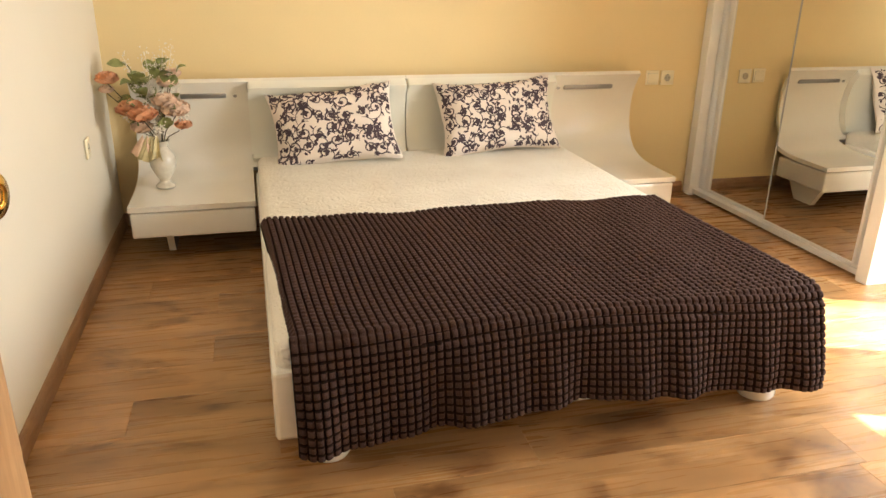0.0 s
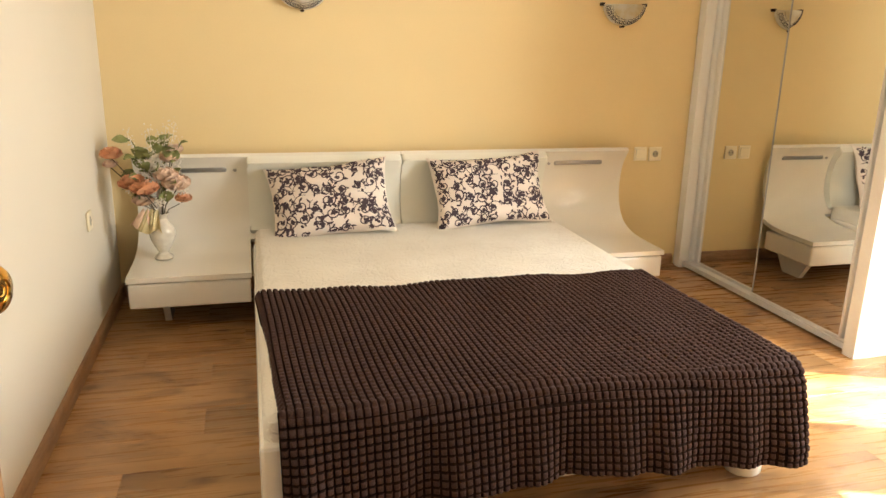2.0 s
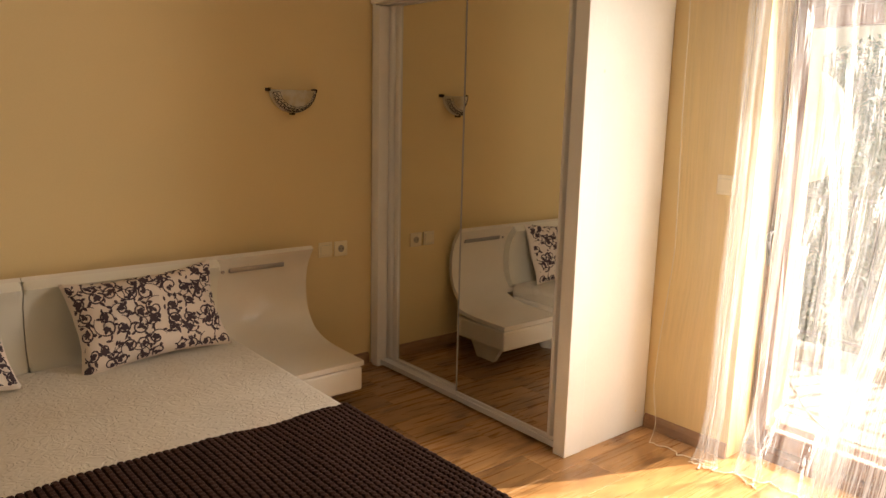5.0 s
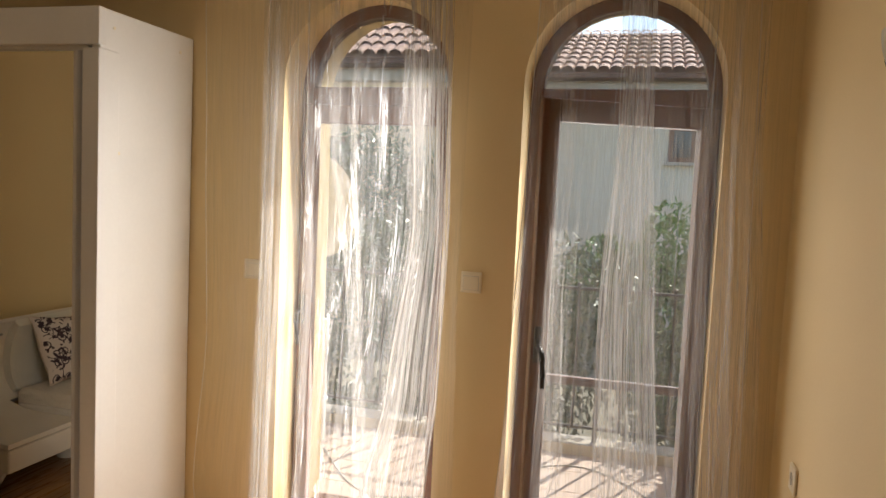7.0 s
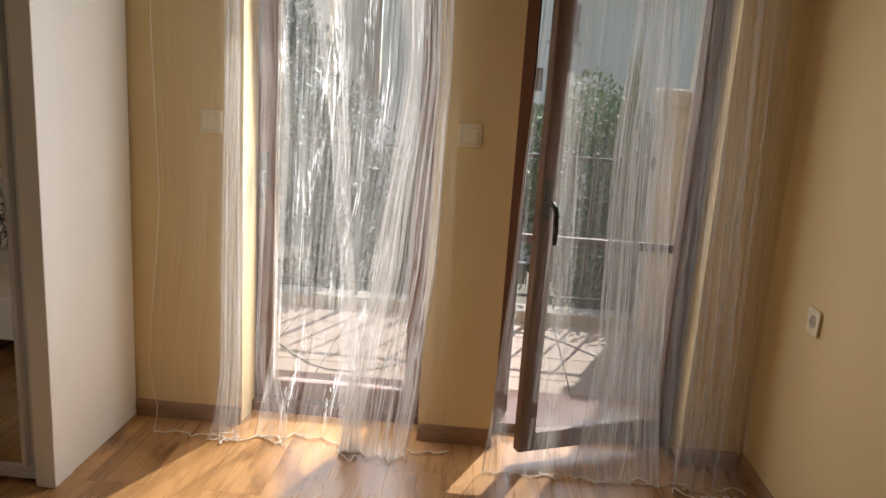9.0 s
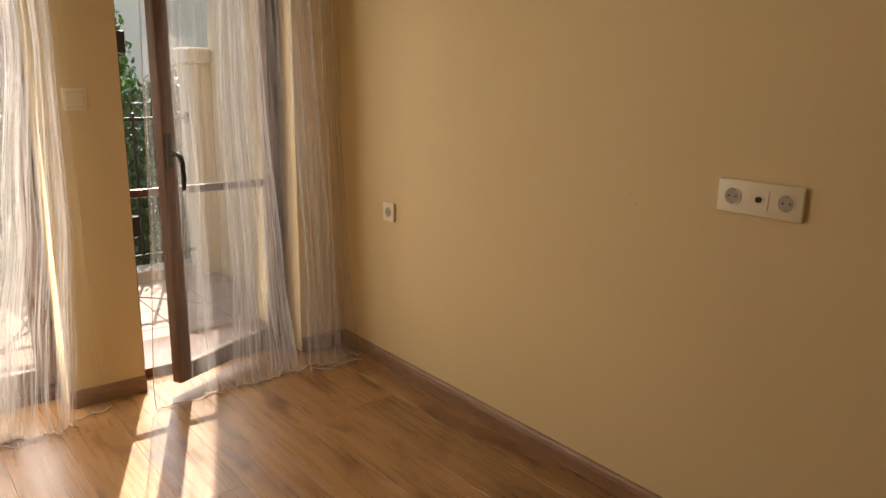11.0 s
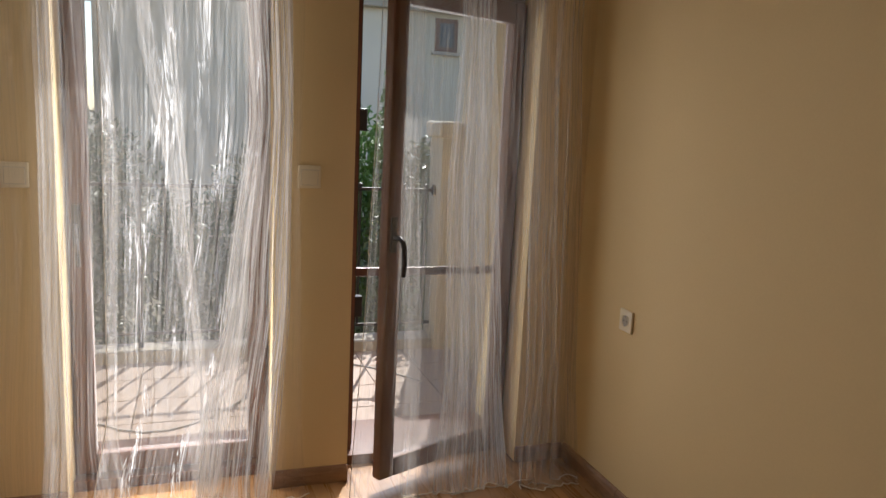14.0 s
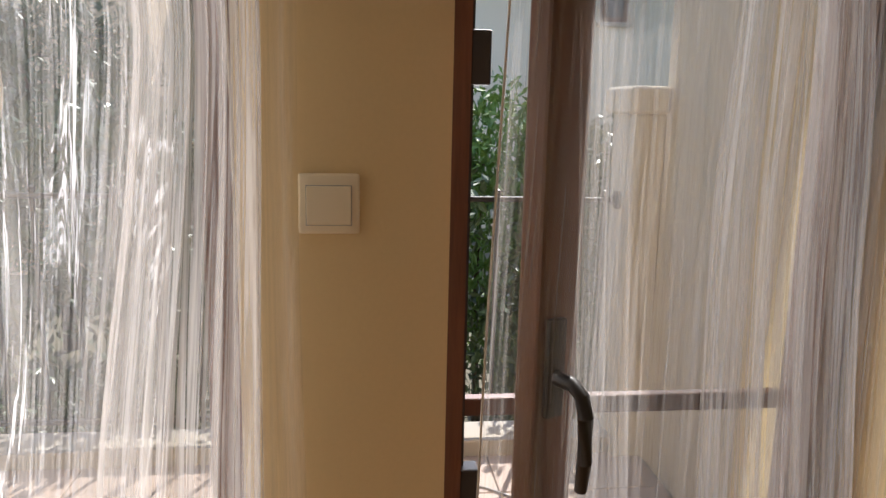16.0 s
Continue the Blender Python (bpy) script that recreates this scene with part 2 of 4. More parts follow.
def structure(name, bm, material, label, smooth=False):
    return tagged(mesh_object(name, bm, material, smooth), label, "", "", "structure")


def box(lo, hi, bevel=0.0, seg=2, bm=None):
    b = bm or bmesh.new()
    c = [(a + d) / 2 for a, d in zip(lo, hi)]
    s = [abs(d - a) for a, d in zip(lo, hi)]
    r = bmesh.ops.create_cube(b, size=1.0, matrix=Matrix.Translation(c) @ Matrix.Diagonal((*s, 1)))
    if bevel:
        edges = list({e for v in r["verts"] for e in v.link_edges})
        bmesh.ops.bevel(b, geom=edges, offset=bevel, segments=seg, profile=0.5, affect="EDGES")
    return b


def tube(points, radius, sides=10, bm=None, cap=True):
    """A round bar along points; radius is one number or one for each point."""
    b = bm or bmesh.new()
    pts = [Vector(p) for p in points]
    rad = radius if isinstance(radius, (list, tuple)) else [radius] * len(pts)
    rings = []
    for i, p in enumerate(pts):
        d = (pts[min(i + 1, len(pts) - 1)] - pts[max(i - 1, 0)]).normalized()
        q = d.to_track_quat("Z", "Y")
        rings.append([b.verts.new(p + q @ Vector((rad[i] * math.cos(a), rad[i] * math.sin(a), 0)))
                      for a in (2 * math.pi * k / sides for k in range(sides))])
    for r0, r1 in zip(rings, rings[1:]):
        for k in range(sides):
            b.faces.new((r0[k], r0[(k + 1) % sides], r1[(k + 1) % sides], r1[k]))
    if cap:
        b.faces.new(rings[0][::-1])
        b.faces.new(rings[-1])
    return b


def lathe(profile, sides=28, bm=None, m=None):
    """Turns (radius, height) pairs about z."""
    b = bm or bmesh.new()
    m = m or Matrix()
    rings = []
    for r, z in profile:
        rings.append([b.verts.new(m @ Vector((max(r, 1e-4) * math.cos(a), max(r, 1e-4) * math.sin(a), z)))
                      for a in (2 * math.pi * k / sides for k in range(sides))])
    for r0, r1 in zip(rings, rings[1:]):
        for k in range(sides):
            b.faces.new((r0[k], r0[(k + 1) % sides], r1[(k + 1) % sides], r1[k]))
    b.faces.new(rings[0][::-1])
    b.faces.new(rings[-1])
    return b


def prism(outline, axis, lo, hi, bm=None):
    """Extrudes a flat outline along an axis; the outline's pairs are the other two axes in order."""
    b = bm or bmesh.new()

    def at(p, v):
        q = list(p)
        q.insert("xyz".index(axis), v)
        return q
    r0, r1 = [b.verts.new(at(p, lo)) for p in outline], [b.verts.new(at(p, hi)) for p in outline]
    n = len(outline)
    for k in range(n):
        b.faces.new((r0[k], r0[(k + 1) % n], r1[(k + 1) % n], r1[k]))
    b.faces.new(r0[::-1])
    b.faces.new(r1)
    return b


def sheet(fn, nu, nv, thick=0.0, bm=None, us=1.0, vs=1.0):
    """A grid fn(u, v) -> point, closed to a slab when thick."""
    b = bm or bmesh.new()
    uvl = b.loops.layers.uv.verify()
    g = [[b.verts.new(fn(i / nu, j / nv)) for j in range(nv + 1)] for i in range(nu + 1)]
    for i in range(nu):
        for j in range(nv):
            f = b.faces.new((g[i][j], g[i + 1][j], g[i + 1][j + 1], g[i][j + 1]))
            for lp, (a, c) in zip(f.loops, ((i, j), (i + 1, j), (i + 1, j + 1), (i, j + 1))):
                lp[uvl].uv = (us * a / nu, vs * c / nv)
    if thick:
        bmesh.ops.solidify(b, geom=b.faces[:], thickness=thick)
    return b


# ---- the room ----
XB, XC, YD, YA, TOP = -0.685, 3.05, 0.18, 4.0, 2.70
XO = 3.52                      # outer face of the window wall
WINDOWS = ((1.755, 0.345), (0.768, 0.355))   # centre and half width of the arched openings
SPRING = 1.925

structure("wall_north", box((XB - 0.15, YA, 0), (XO, YA + 0.2, TOP)), WALL, "yellow painted bedroom wall behind the bed")
structure("wall_west", box((XB - 0.15, YD - 0.12, 0), (XB, YA, TOP)), WALL_PALE, "pale cream painted wall beside the bed")


def arched_wall():
    bm = bmesh.new()
    n = 20

    def quad(*p):
        bm.faces.new([bm.verts.new(q) for q in p])
    spans = sorted((c - r, c + r, c, r) for c, r in WINDOWS)
    edges = [YD - 0.12] + [v for s in spans for v in s[:2]] + [YA]
    for x in (XC, XO):
        for a, b in zip(edges[::2], edges[1::2]):
            quad((x, a, 0), (x, b, 0), (x, b, TOP), (x, a, TOP))
        for a, b, c, r in spans:
            arc = [(c - r * math.cos(math.pi * k / n), SPRING + r * math.sin(math.pi * k / n)) for k in range(n + 1)]
            for (y0, z0), (y1, z1) in zip(arc, arc[1:]):
                quad((x, y0, z0), (x, y1, z1), (x, y1, TOP), (x, y0, TOP))
    for a, b, c, r in spans:
        arc = [(c - r, 0)] + [(c - r * math.cos(math.pi * k / n), SPRING + r * math.sin(math.pi * k / n)) for k in range(n + 1)] + [(c + r, 0)]
        for (y0, z0), (y1, z1) in zip(arc, arc[1:]):
            quad((XC, y0, z0), (XO, y0, z0), (XO, y1, z1), (XC, y1, z1))
    quad((XC, YD - 0.12, TOP), (XO, YD - 0.12, TOP), (XO, YA, TOP), (XC, YA, TOP))
    bmesh.ops.remove_doubles(bm, verts=bm.verts, dist=1e-5)
    return bm


structure("wall_east", arched_wall(), WALL, "yellow painted wall with two arched balcony openings")
DOOR_L, DOOR_R, DOOR_H = -0.56, 0.24, 2.05
bm = box((DOOR_R, YD - 0.12, 0), (XC, YD, TOP))
box((XB, YD - 0.12, 0), (DOOR_L, YD, TOP), bm=bm)
box((DOOR_L, YD - 0.12, DOOR_H), (DOOR_R, YD, TOP), bm=bm)
structure("wall_south", bm, WALL, "yellow painted wall with sockets and the bedroom doorway")
structure("ceiling", box((XB - 0.15, -1.6, TOP), (XO, YA + 0.2, TOP + 0.15)), CEIL, "plain pale bedroom ceiling")
# hallway that closes the place behind the doorway
bm = box((XB - 0.6, -1.7, 0), (1.4, -1.6, TOP))
box((XB - 0.7, -1.7, 0), (XB - 0.6, YD - 0.12, TOP), bm=bm)
box((1.4, -1.7, 0), (1.5, YD - 0.12, TOP), bm=bm)
box((XB - 0.6, YD - 0.12, 0), (XB - 0.15, YD, TOP), bm=bm)
structure("wall_hall", bm, WALL_PALE, "plain pale hallway wall")
structure("floor", box((XB - 0.7, -1.7, -0.2), (XO, YA + 0.2, -0.012)), SKIRT, "screed under the laminate")

# door casing
casing = thing("door_frame", "wood-veneer door frame round the bedroom doorway", "door frame", kind="structure")
for lo, hi in (((DOOR_R, YD - 0.13, 0), (DOOR_R + 0.035, YD + 0.012, DOOR_H)), ((DOOR_L - 0.035, YD - 0.13, 0), (DOOR_L, YD + 0.012, DOOR_H)),
               ((DOOR_L - 0.035, YD - 0.13, DOOR_H), (DOOR_R + 0.035, YD + 0.012, DOOR_H + 0.05))):
    part("casing", box(lo, hi, 0.004), DOORWOOD, casing)


def make_door():
    ob = thing("door_1", "wood-veneer bedroom door standing open with brass knob", "door", kind="structure", at=pose(DOOR_L + 0.02, YD + 0.02, 0, 0, 0, DOOR_TURN))
    w = 0.78
    part("leaf", box((0, -0.02, 0.008), (w, 0.02, 2.03), 0.003), DOORWOOD, ob)
    knob = lathe([(0.038, 0), (0.038, 0.003), (0.034, 0.008), (0.02, 0.012), (0.014, 0.014), (0.012, 0.03), (0.013, 0.034), (0.02, 0.038), (0.026, 0.046), (0.0285, 0.056), (0.027, 0.066), (0.022, 0.073), (0.012, 0.077), (0.011, 0.075), (0.006, 0.075), (0.005, 0.074), (0, 0.074)], 32,
                 m=pose(w - 0.065, -0.02, 1.05, 90, 0, 0))
    part("knob", knob, BRASS, ob, "round polished brass knob with keyhole", True)
    knob = lathe([(0.038, 0), (0.038, 0.003), (0.034, 0.008), (0.02, 0.012), (0.012, 0.03), (0.02, 0.038), (0.0285, 0.056), (0.022, 0.073), (0, 0.077)], 24,
                 m=pose(w - 0.065, 0.02, 1.05, -90, 0, 0))
    part("knob", knob, BRASS, ob, "round polished brass knob", True)
    part("latch_plate", box((w - 0.001, -0.011, 0.96), (w + 0.0015, 0.011, 1.14), 0.0005), BRASS, ob)
    for z in (0.25, 1.8):
        part("hinge", tube([(-0.004, 0.024, z - 0.05), (-0.004, 0.024, z + 0.05)], 0.007), BRASS, ob)
    return ob


DOOR_TURN = 73.5
make_door()


# ---- arched balcony windows ----
def arch_ring(c, r, width, x0, x1, spring, n=24, foot=0.0, bm=None):
    """A bent bar that follows jambs and arch; foot is its lower end."""
    def line(rr):
        return [(c - rr, foot)] + [(c - rr * math.cos(math.pi * k / n), spring + rr * math.sin(math.pi * k / n)) for k in range(n + 1)] + [(c + rr, foot)]
    b = bm or bmesh.new()
    a, d = line(r), line(r - width)
    rows = []
    for (y0, z0), (y1, z1) in zip(a, d):
        rows.append([b.verts.new(p) for p in ((x0, y0, z0), (x1, y0, z0), (x1, y1, z1), (x0, y1, z1))])
    for p, q in zip(rows, rows[1:]):
        for k in range(4):
            b.faces.new((p[k], p[(k + 1) % 4], q[(k + 1) % 4], q[k]))
    b.faces.new(rows[0][::-1])
    b.faces.new(rows[-1])
    return b


def half_disc(c, r, x0, x1, z0, n=24):
    out = [(c - r * math.cos(math.pi * k / n), z0 + r * math.sin(math.pi * k / n)) for k in range(n + 1)]
    return prism(out, "x", x0, x1)


STILE = 0.066


def leaf_parts(parent, w, h, x, sill=0.0):
    """A glazed leaf along +y from its hinge at the origin."""
    st = STILE
    part("stile", box((x - 0.023, 0, 0), (x + 0.023, st, h), 0.006), FRAME, parent)
    part("stile", box((x - 0.023, w - st, 0), (x + 0.023, w, h), 0.006), FRAME, parent)
    part("rail", box((x - 0.023, st, 0), (x + 0.023, w - st, 0.075), 0.006), FRAME, parent)
    part("rail", box((x - 0.023, st, h - 0.08), (x + 0.023, w - st, h), 0.006), FRAME, parent)
    pane = part("pane", box((x - 0.008, st - 0.004, 0.08), (x + 0.008, w - st + 0.004, h - 0.075)), GLASS, parent)
    pane.visible_shadow = False


def window(number, c, r, ajar):
    ob = thing("window_%d" % number, "brown framed arched balcony door with fanlight" + (", leaf standing ajar" if ajar else ", leaf closed"), "window", kind="structure")
    part("window_frame", arch_ring(c, r, 0.05, 3.225, 3.29, SPRING), FRAME, ob)
    part("transom", box((3.215, c - r + 0.045, 1.848), (3.295, c + r - 0.045, 1.935), 0.006), FRAME, ob)
    pane = part("pane", half_disc(c, r - 0.046, 3.25, 3.262, 1.93), GLASS, ob)
    pane.visible_shadow = False
    part("window_sill", box((3.17, c - r, -0.01), (3.52, c + r, 0.04), 0.004), FRAME, ob)
    w = 0.665 if ajar else 2 * r - 0.02
    at = pose(3.20, 0.43, 0.05, 0, 0, 24) if ajar else pose(3.226, c - r + 0.01, 0.05)
    leaf = new("leaf")
    leaf.parent = ob
    leaf.matrix_world = at
    bpy.context.view_layer.update()
    leaf_parts(leaf, w, 1.81, 0.0)
    bm = box((-0.034, w - 0.038, 0.87), (-0.022, w - 0.010, 1.0), 0.004)
    tube([(-0.036, w - 0.024, 0.925), (-0.066, w - 0.024, 0.925), (-0.08, w - 0.026, 0.915), (-0.086, w - 0.028, 0.89), (-0.084, w - 0.032, 0.83), (-0.078, w - 0.034, 0.79)], [0.011, 0.009, 0.0095, 0.01, 0.0095, 0.008], 10, bm)
    part("handle", bm, BLACK, leaf, "dark lever handle", True)
    if ajar:
        for z in (0.6, 1.34):
            part("strike_plate", box((3.232, c + r - 0.083, z), (3.27, c + r - 0.05, z + 0.085), 0.003), BLACK, ob, "black lock strike")
        part("seal", box((3.25, c + r - 0.058, 0.05), (3.289, c + r - 0.0505, 1.85)), BLACK, ob)
        part("guard_bar", box((3.31, c - r, 0.75), (3.335, c + r, 0.785), 0.004), FRAME, ob, "brown horizontal guard bar")
    return ob


window(1, *WINDOWS[0], False)
window(2, *WINDOWS[1], True)


# ---- bed ----
def bed_frame():
    ob = thing("bed_frame", "white lacquered low double bed frame with rounded feet", "bed")
    part("side_rail", box((-0.02, 1.83, 0.10), (0.03, 3.80, 0.30), 0.012), WHITE, ob)
    part("side_rail", box((1.56, 1.83, 0.10), (1.61, 3.80, 0.30), 0.012), WHITE, ob)
    part("end_rail", box((-0.02, 1.80, 0.10), (1.61, 1.85, 0.30), 0.012), WHITE, ob)
    part("slat_base", box((0.03, 1.85, 0.18), (1.56, 3.80, 0.21)), WHITE, ob)
    for x in (0.12, 1.47):
        for y in (1.875, 3.6):
            part("foot", lathe([(0.055, 0), (0.06, 0.01), (0.06, 0.07), (0.05, 0.105)], 24, m=pose(x, y, 0)), WHITE, ob, smooth=True)
    return ob


bed_frame()


def mattress():
    ob = thing("mattress", "mattress in a cream embossed fitted cover on the bed", "mattress")
    part("fitted_cover", box((-0.008, 1.82, 0.232), (1.594, 3.83, 0.372), 0.035, 4), COVER, ob, "cream cover with embossed scroll pattern", True)
    part("core", box((0.035, 1.856, 0.212), (1.555, 3.80, 0.26), 0.01), VINYL, ob)
    part("elastic_hem", box((-0.004, 1.824, 0.224), (1.59, 3.826, 0.238), 0.004), COVER, ob)
    return ob


def cover_material():
    m, nt, p = nodes_of("embossed_cover")
    v = coords(nt)
    n = noise_tex(nt, v, 17, 1.0, 0.5, 3.4)
    edge = ramp(nt, n, (0, 0, 0), (1, 1, 1), 0.47, 0.53)
    base = ramp(nt, noise_tex(nt, v, 5, 4), (0.76, 0.69, 0.58), (0.84, 0.78, 0.67))
    nt.links.new(base, p.inputs["Base Color"])
    p.inputs["Roughness"].default_value = 0.7
    p.inputs["Sheen Weight"].default_value = 0.2
    bump(nt, p, edge, 0.7, 0.005)
    return m


COVER = cover_material()
mattress()


def headboard_profile(n=26):
    """The bent panel's middle line, from its top edge to the front of the bedside shelf, as (y, z)."""
    pts = [(3.875, 0.735), (3.93, 0.655), (3.955, 0.56), (3.955, 0.47), (3.93, 0.385), (3.87, 0.315), (3.78, 0.278), (3.66, 0.262), (3.40, 0.258)]
    out = []
    for i in range(len(pts) - 1):
        p0, p1, p2, p3 = pts[max(i - 1, 0)], pts[i], pts[i + 1], pts[min(i + 2, len(pts) - 1)]
        for k in range(4):
            t = k / 4
            out.append(tuple(0.5 * (2 * b + (c - a) * t + (2 * a - 5 * b + 4 * c - d) * t * t + (3 * b - a - 3 * c + d) * t ** 3) for a, b, c, d in zip(p0, p1, p2, p3)))
    out.append(pts[-1])
    return out


def slab_outline(mid, th):
    up, dn = [], []
    for i, p in enumerate(mid):
        a, b = mid[max(i - 1, 0)], mid[min(i + 1, len(mid) - 1)]
        dy, dz = b[0] - a[0], b[1] - a[1]
        k = math.hypot(dy, dz)
        ny, nz = -dz / k, dy / k
        up.append((p[0] + ny * th / 2, p[1] + nz * th / 2))
        dn.append((p[0] - ny * th / 2, p[1] - nz * th / 2))
    return up + dn[::-1]


HB_L, HB_R, HB_M = -0.565, 2.06, 0.752


def headboard():
    ob = thing("headboard", "white high-gloss curved headboard with bedside shelves", "headboard")
    prof = headboard_profile()
    shelf = slab_outline(prof, 0.024)
    back = slab_outline([p for p in prof if p[1] > 0.30], 0.024)
    for lo, hi, o in ((HB_L, -0.03, shelf), (-0.03, HB_M - 0.001, back), (HB_M + 0.001, 1.615, back), (1.615, HB_R, shelf)):
        part("panel", prism(o, "x", lo, hi), WHITE, ob, smooth=True)
    # upholstered pads that follow the curve
    mid = [(y - 0.038, z - 0.006) for y, z in prof if 0.34 < z < 0.735]
    for lo, hi in ((-0.03, 0.75), (0.754, 1.56)):
        bm = prism(slab_outline(mid, 0.048), "x", lo, hi)
        ends = [e for e in bm.edges if abs(e.verts[0].co.x - e.verts[1].co.x) < 1e-5]
        bmesh.ops.bevel(bm, geom=ends, offset=0.014, segments=4, profile=0.5, affect="EDGES")
        part("pad", bm, VINYL, ob, "pale leatherette padding", True)
    for lo, hi in ((-0.345, -0.13), (1.63, 1.92)):
        part("grip", box((lo, 3.905, 0.645), (hi, 3.93, 0.672), 0.008), STEEL, ob, "long grey metal grip slot", True)
    for x in (-0.09, 1.60):
        part("button", lathe([(0.009, 0), (0.009, 0.004), (0, 0.005)], 16, m=pose(x, 3.917, 0.655, 90, 0, 0)), STEEL, ob)
    for lo, hi, leg in ((HB_L + 0.005, -0.035, -0.42), (1.62, HB_R - 0.005, 1.95)):
        part("drawer", box((lo, 3.405, 0.125), (hi, 3.80, 0.240), 0.01), WHITE, ob)
        o = [(3.50, 0.125), (3.80, 0.125), (3.72, 0.0), (3.58, 0.0)]
        part("bracket", prism(o, "x", leg - 0.015, leg + 0.015), WHITE, ob)
    return ob


headboard()


# ---- wardrobe ----
def wardrobe():
    x0, x1, y0, y1, h = 2.497, 3.045, 2.52, 3.995, 2.10
    ob = thing("wardrobe", "white sliding-door wardrobe with two full-height mirrors", "wardrobe")
    part("side_panel", box((x0, y0, 0), (x1, y0 + 0.035, h), 0.003), WARD, ob)
    part("side_panel", box((x0, y1 - 0.035, 0), (x1, y1, h), 0.003), WARD, ob)
    part("back_panel", box((x1 - 0.015, y0 + 0.035, 0.06), (x1, y1 - 0.035, h - 0.03)), WARD, ob)
    part("top_panel", box((x0 + 0.03, y0 + 0.035, h - 0.03), (x1 - 0.015, y1 - 0.035, h)), WARD, ob)
    part("fascia", box((x0 - 0.012, y0 - 0.004, h - 0.13), (x0 + 0.022, y1, h), 0.003), WARD, ob)
    part("front_post", box((x0 - 0.012, y0 - 0.004, 0), (x0 + 0.095, y0 + 0.062, h - 0.142), 0.003), WARD, ob)
    part("front_post", box((x0 - 0.012, y1 - 0.085, 0), (x0 + 0.095, y1 - 0.036, h - 0.142), 0.003), WARD, ob)
    part("bottom_track", box((x0 + 0.01, y0 + 0.063, 0.012), (x0 + 0.10, y1 - 0.086, 0.04), 0.002), ALU, ob)
    part("top_track", box((x0 + 0.01, y0 + 0.057, h - 0.14), (x0 + 0.10, y1 - 0.057, h - 0.128)), ALU, ob)
    part("base_panel", box((x0 + 0.10, y0 + 0.036, 0.0), (x1 - 0.02, y1 - 0.036, 0.06)), WARD, ob)
    mid = 3.267
    for a, b, x, wa, wb in ((y0 + 0.064, mid, x0 + 0.022, 0.058, 0.004), (mid - 0.03, y1 - 0.087, x0 + 0.058, 0.02, 0.10)):
        d = new("sliding_door")
        d.parent = ob
        part("mirror", box((x, a + wa, 0.055), (x + 0.012, b - wb, h - 0.145)), MIRROR, d, "full-height mirror")
        part("backing", box((x + 0.0125, a + wa, 0.055), (x + 0.022, b - wb, h - 0.145)), WARD, d)
        part("bottom_profile", box((x - 0.006, a, 0.04), (x + 0.026, b, 0.057), 0.003), ALU, d)
        part("top_profile", box((x - 0.006, a, h - 0.147), (x + 0.026, b, h - 0.136), 0.003), ALU, d)
        for s, e in ((a, a + wa), (b - wb, b)):
            if e - s < 0.03:
                part("side_profile", box((x - 0.001, s + 0.001, 0.057), (x + 0.026, e - 0.001, h - 0.147), 0.001), ALU, d)
                continue
            # fluted grip profile: two raised ribs with a hollow between
            g, f = (e - s) / 10, x - 0.014
            o = [(f + 0.03, s), (f + 0.006, s), (f, s + g), (f, s + 3 * g), (f + 0.006, s + 3.6 * g), (f + 0.02, s + 4.2 * g), (f + 0.02, s + 5.4 * g), (f + 0.006, s + 6 * g), (f, s + 6.8 * g), (f, s + 9 * g), (f + 0.006, e), (f + 0.03, e)]
            part("side_profile", prism(o, "z", 0.057, h - 0.147), ALU, d, "fluted aluminium grip profile", True)
    part("seam", box((x0 + 0.018, mid - 0.0075, 0.057), (x0 + 0.0215, mid - 0.0045, h - 0.147)), GREYPLASTIC, ob, "thin dark door edge")
    for x, z in ((x0 + 0.07, h - 0.06), (x1 - 0.09, h - 0.07), (x0 + 0.1, h - 0.5), (x0 + 0.06, 0.1), (x1 - 0.07, 0.09)):
        part("screw_cap", lathe([(0.006, 0), (0.006, 0.0015), (0, 0.002)], 12, m=pose(x, y0, z, 90, 0, 0)), PLASTIC, ob)
    return ob


wardrobe()


# ---- skirting boards ----
def skirting(name, a, b, inward, label):
    """A board with a rounded top along a wall from a to b on the floor."""
    (x0, y0), (x1, y1) = a, b
    d = Vector((x1 - x0, y1 - y0, 0))
    n = Vector((*inward, 0))
    prof = [(0, 0), (0.016, 0), (0.016, 0.04), (0.012, 0.054), (0.006, 0.063), (0, 0.065)]
    bm = bmesh.new()
    rows = [[bm.verts.new(Vector((*p, 0)) + n * o + Vector((0, 0, z))) for o, z in prof] for p in (a, b)]
    k = len(prof)
    for i in range(k):
        bm.faces.new((rows[0][i], rows[0][(i + 1) % k], rows[1][(i + 1) % k], rows[1][i]))
    bm.faces.new(rows[0][::-1])
    bm.faces.new(rows[1])
    return structure(name, bm, SKIRT, label)


W1, W2 = WINDOWS
skirting("baseboard_west", (XB, YD), (XB, YA), (1, 0), "brown wood skirting board on the pale wall")
skirting("baseboard_north", (XB, YA), (2.482, YA), (0, -1), "brown wood skirting board behind the bed")
skirting("baseboard_south", (2.62, YD), (XC, YD), (0, 1), "brown wood skirting board in the corner")
skirting("baseboard_south_long", (DOOR_R + 0.036, YD), (2.617, YD), (0, 1), "brown wood skirting board under the sockets")
skirting("baseboard_east", (XC, W2[0] + W2[1]), (XC, W1[0] - W1[1]), (-1, 0), "brown wood skirting board between the windows")
skirting("baseboard_east_corner", (XC, YD + 0.02), (XC, W2[0] - W2[1]), (-1, 0), "brown wood skirting board in the corner")
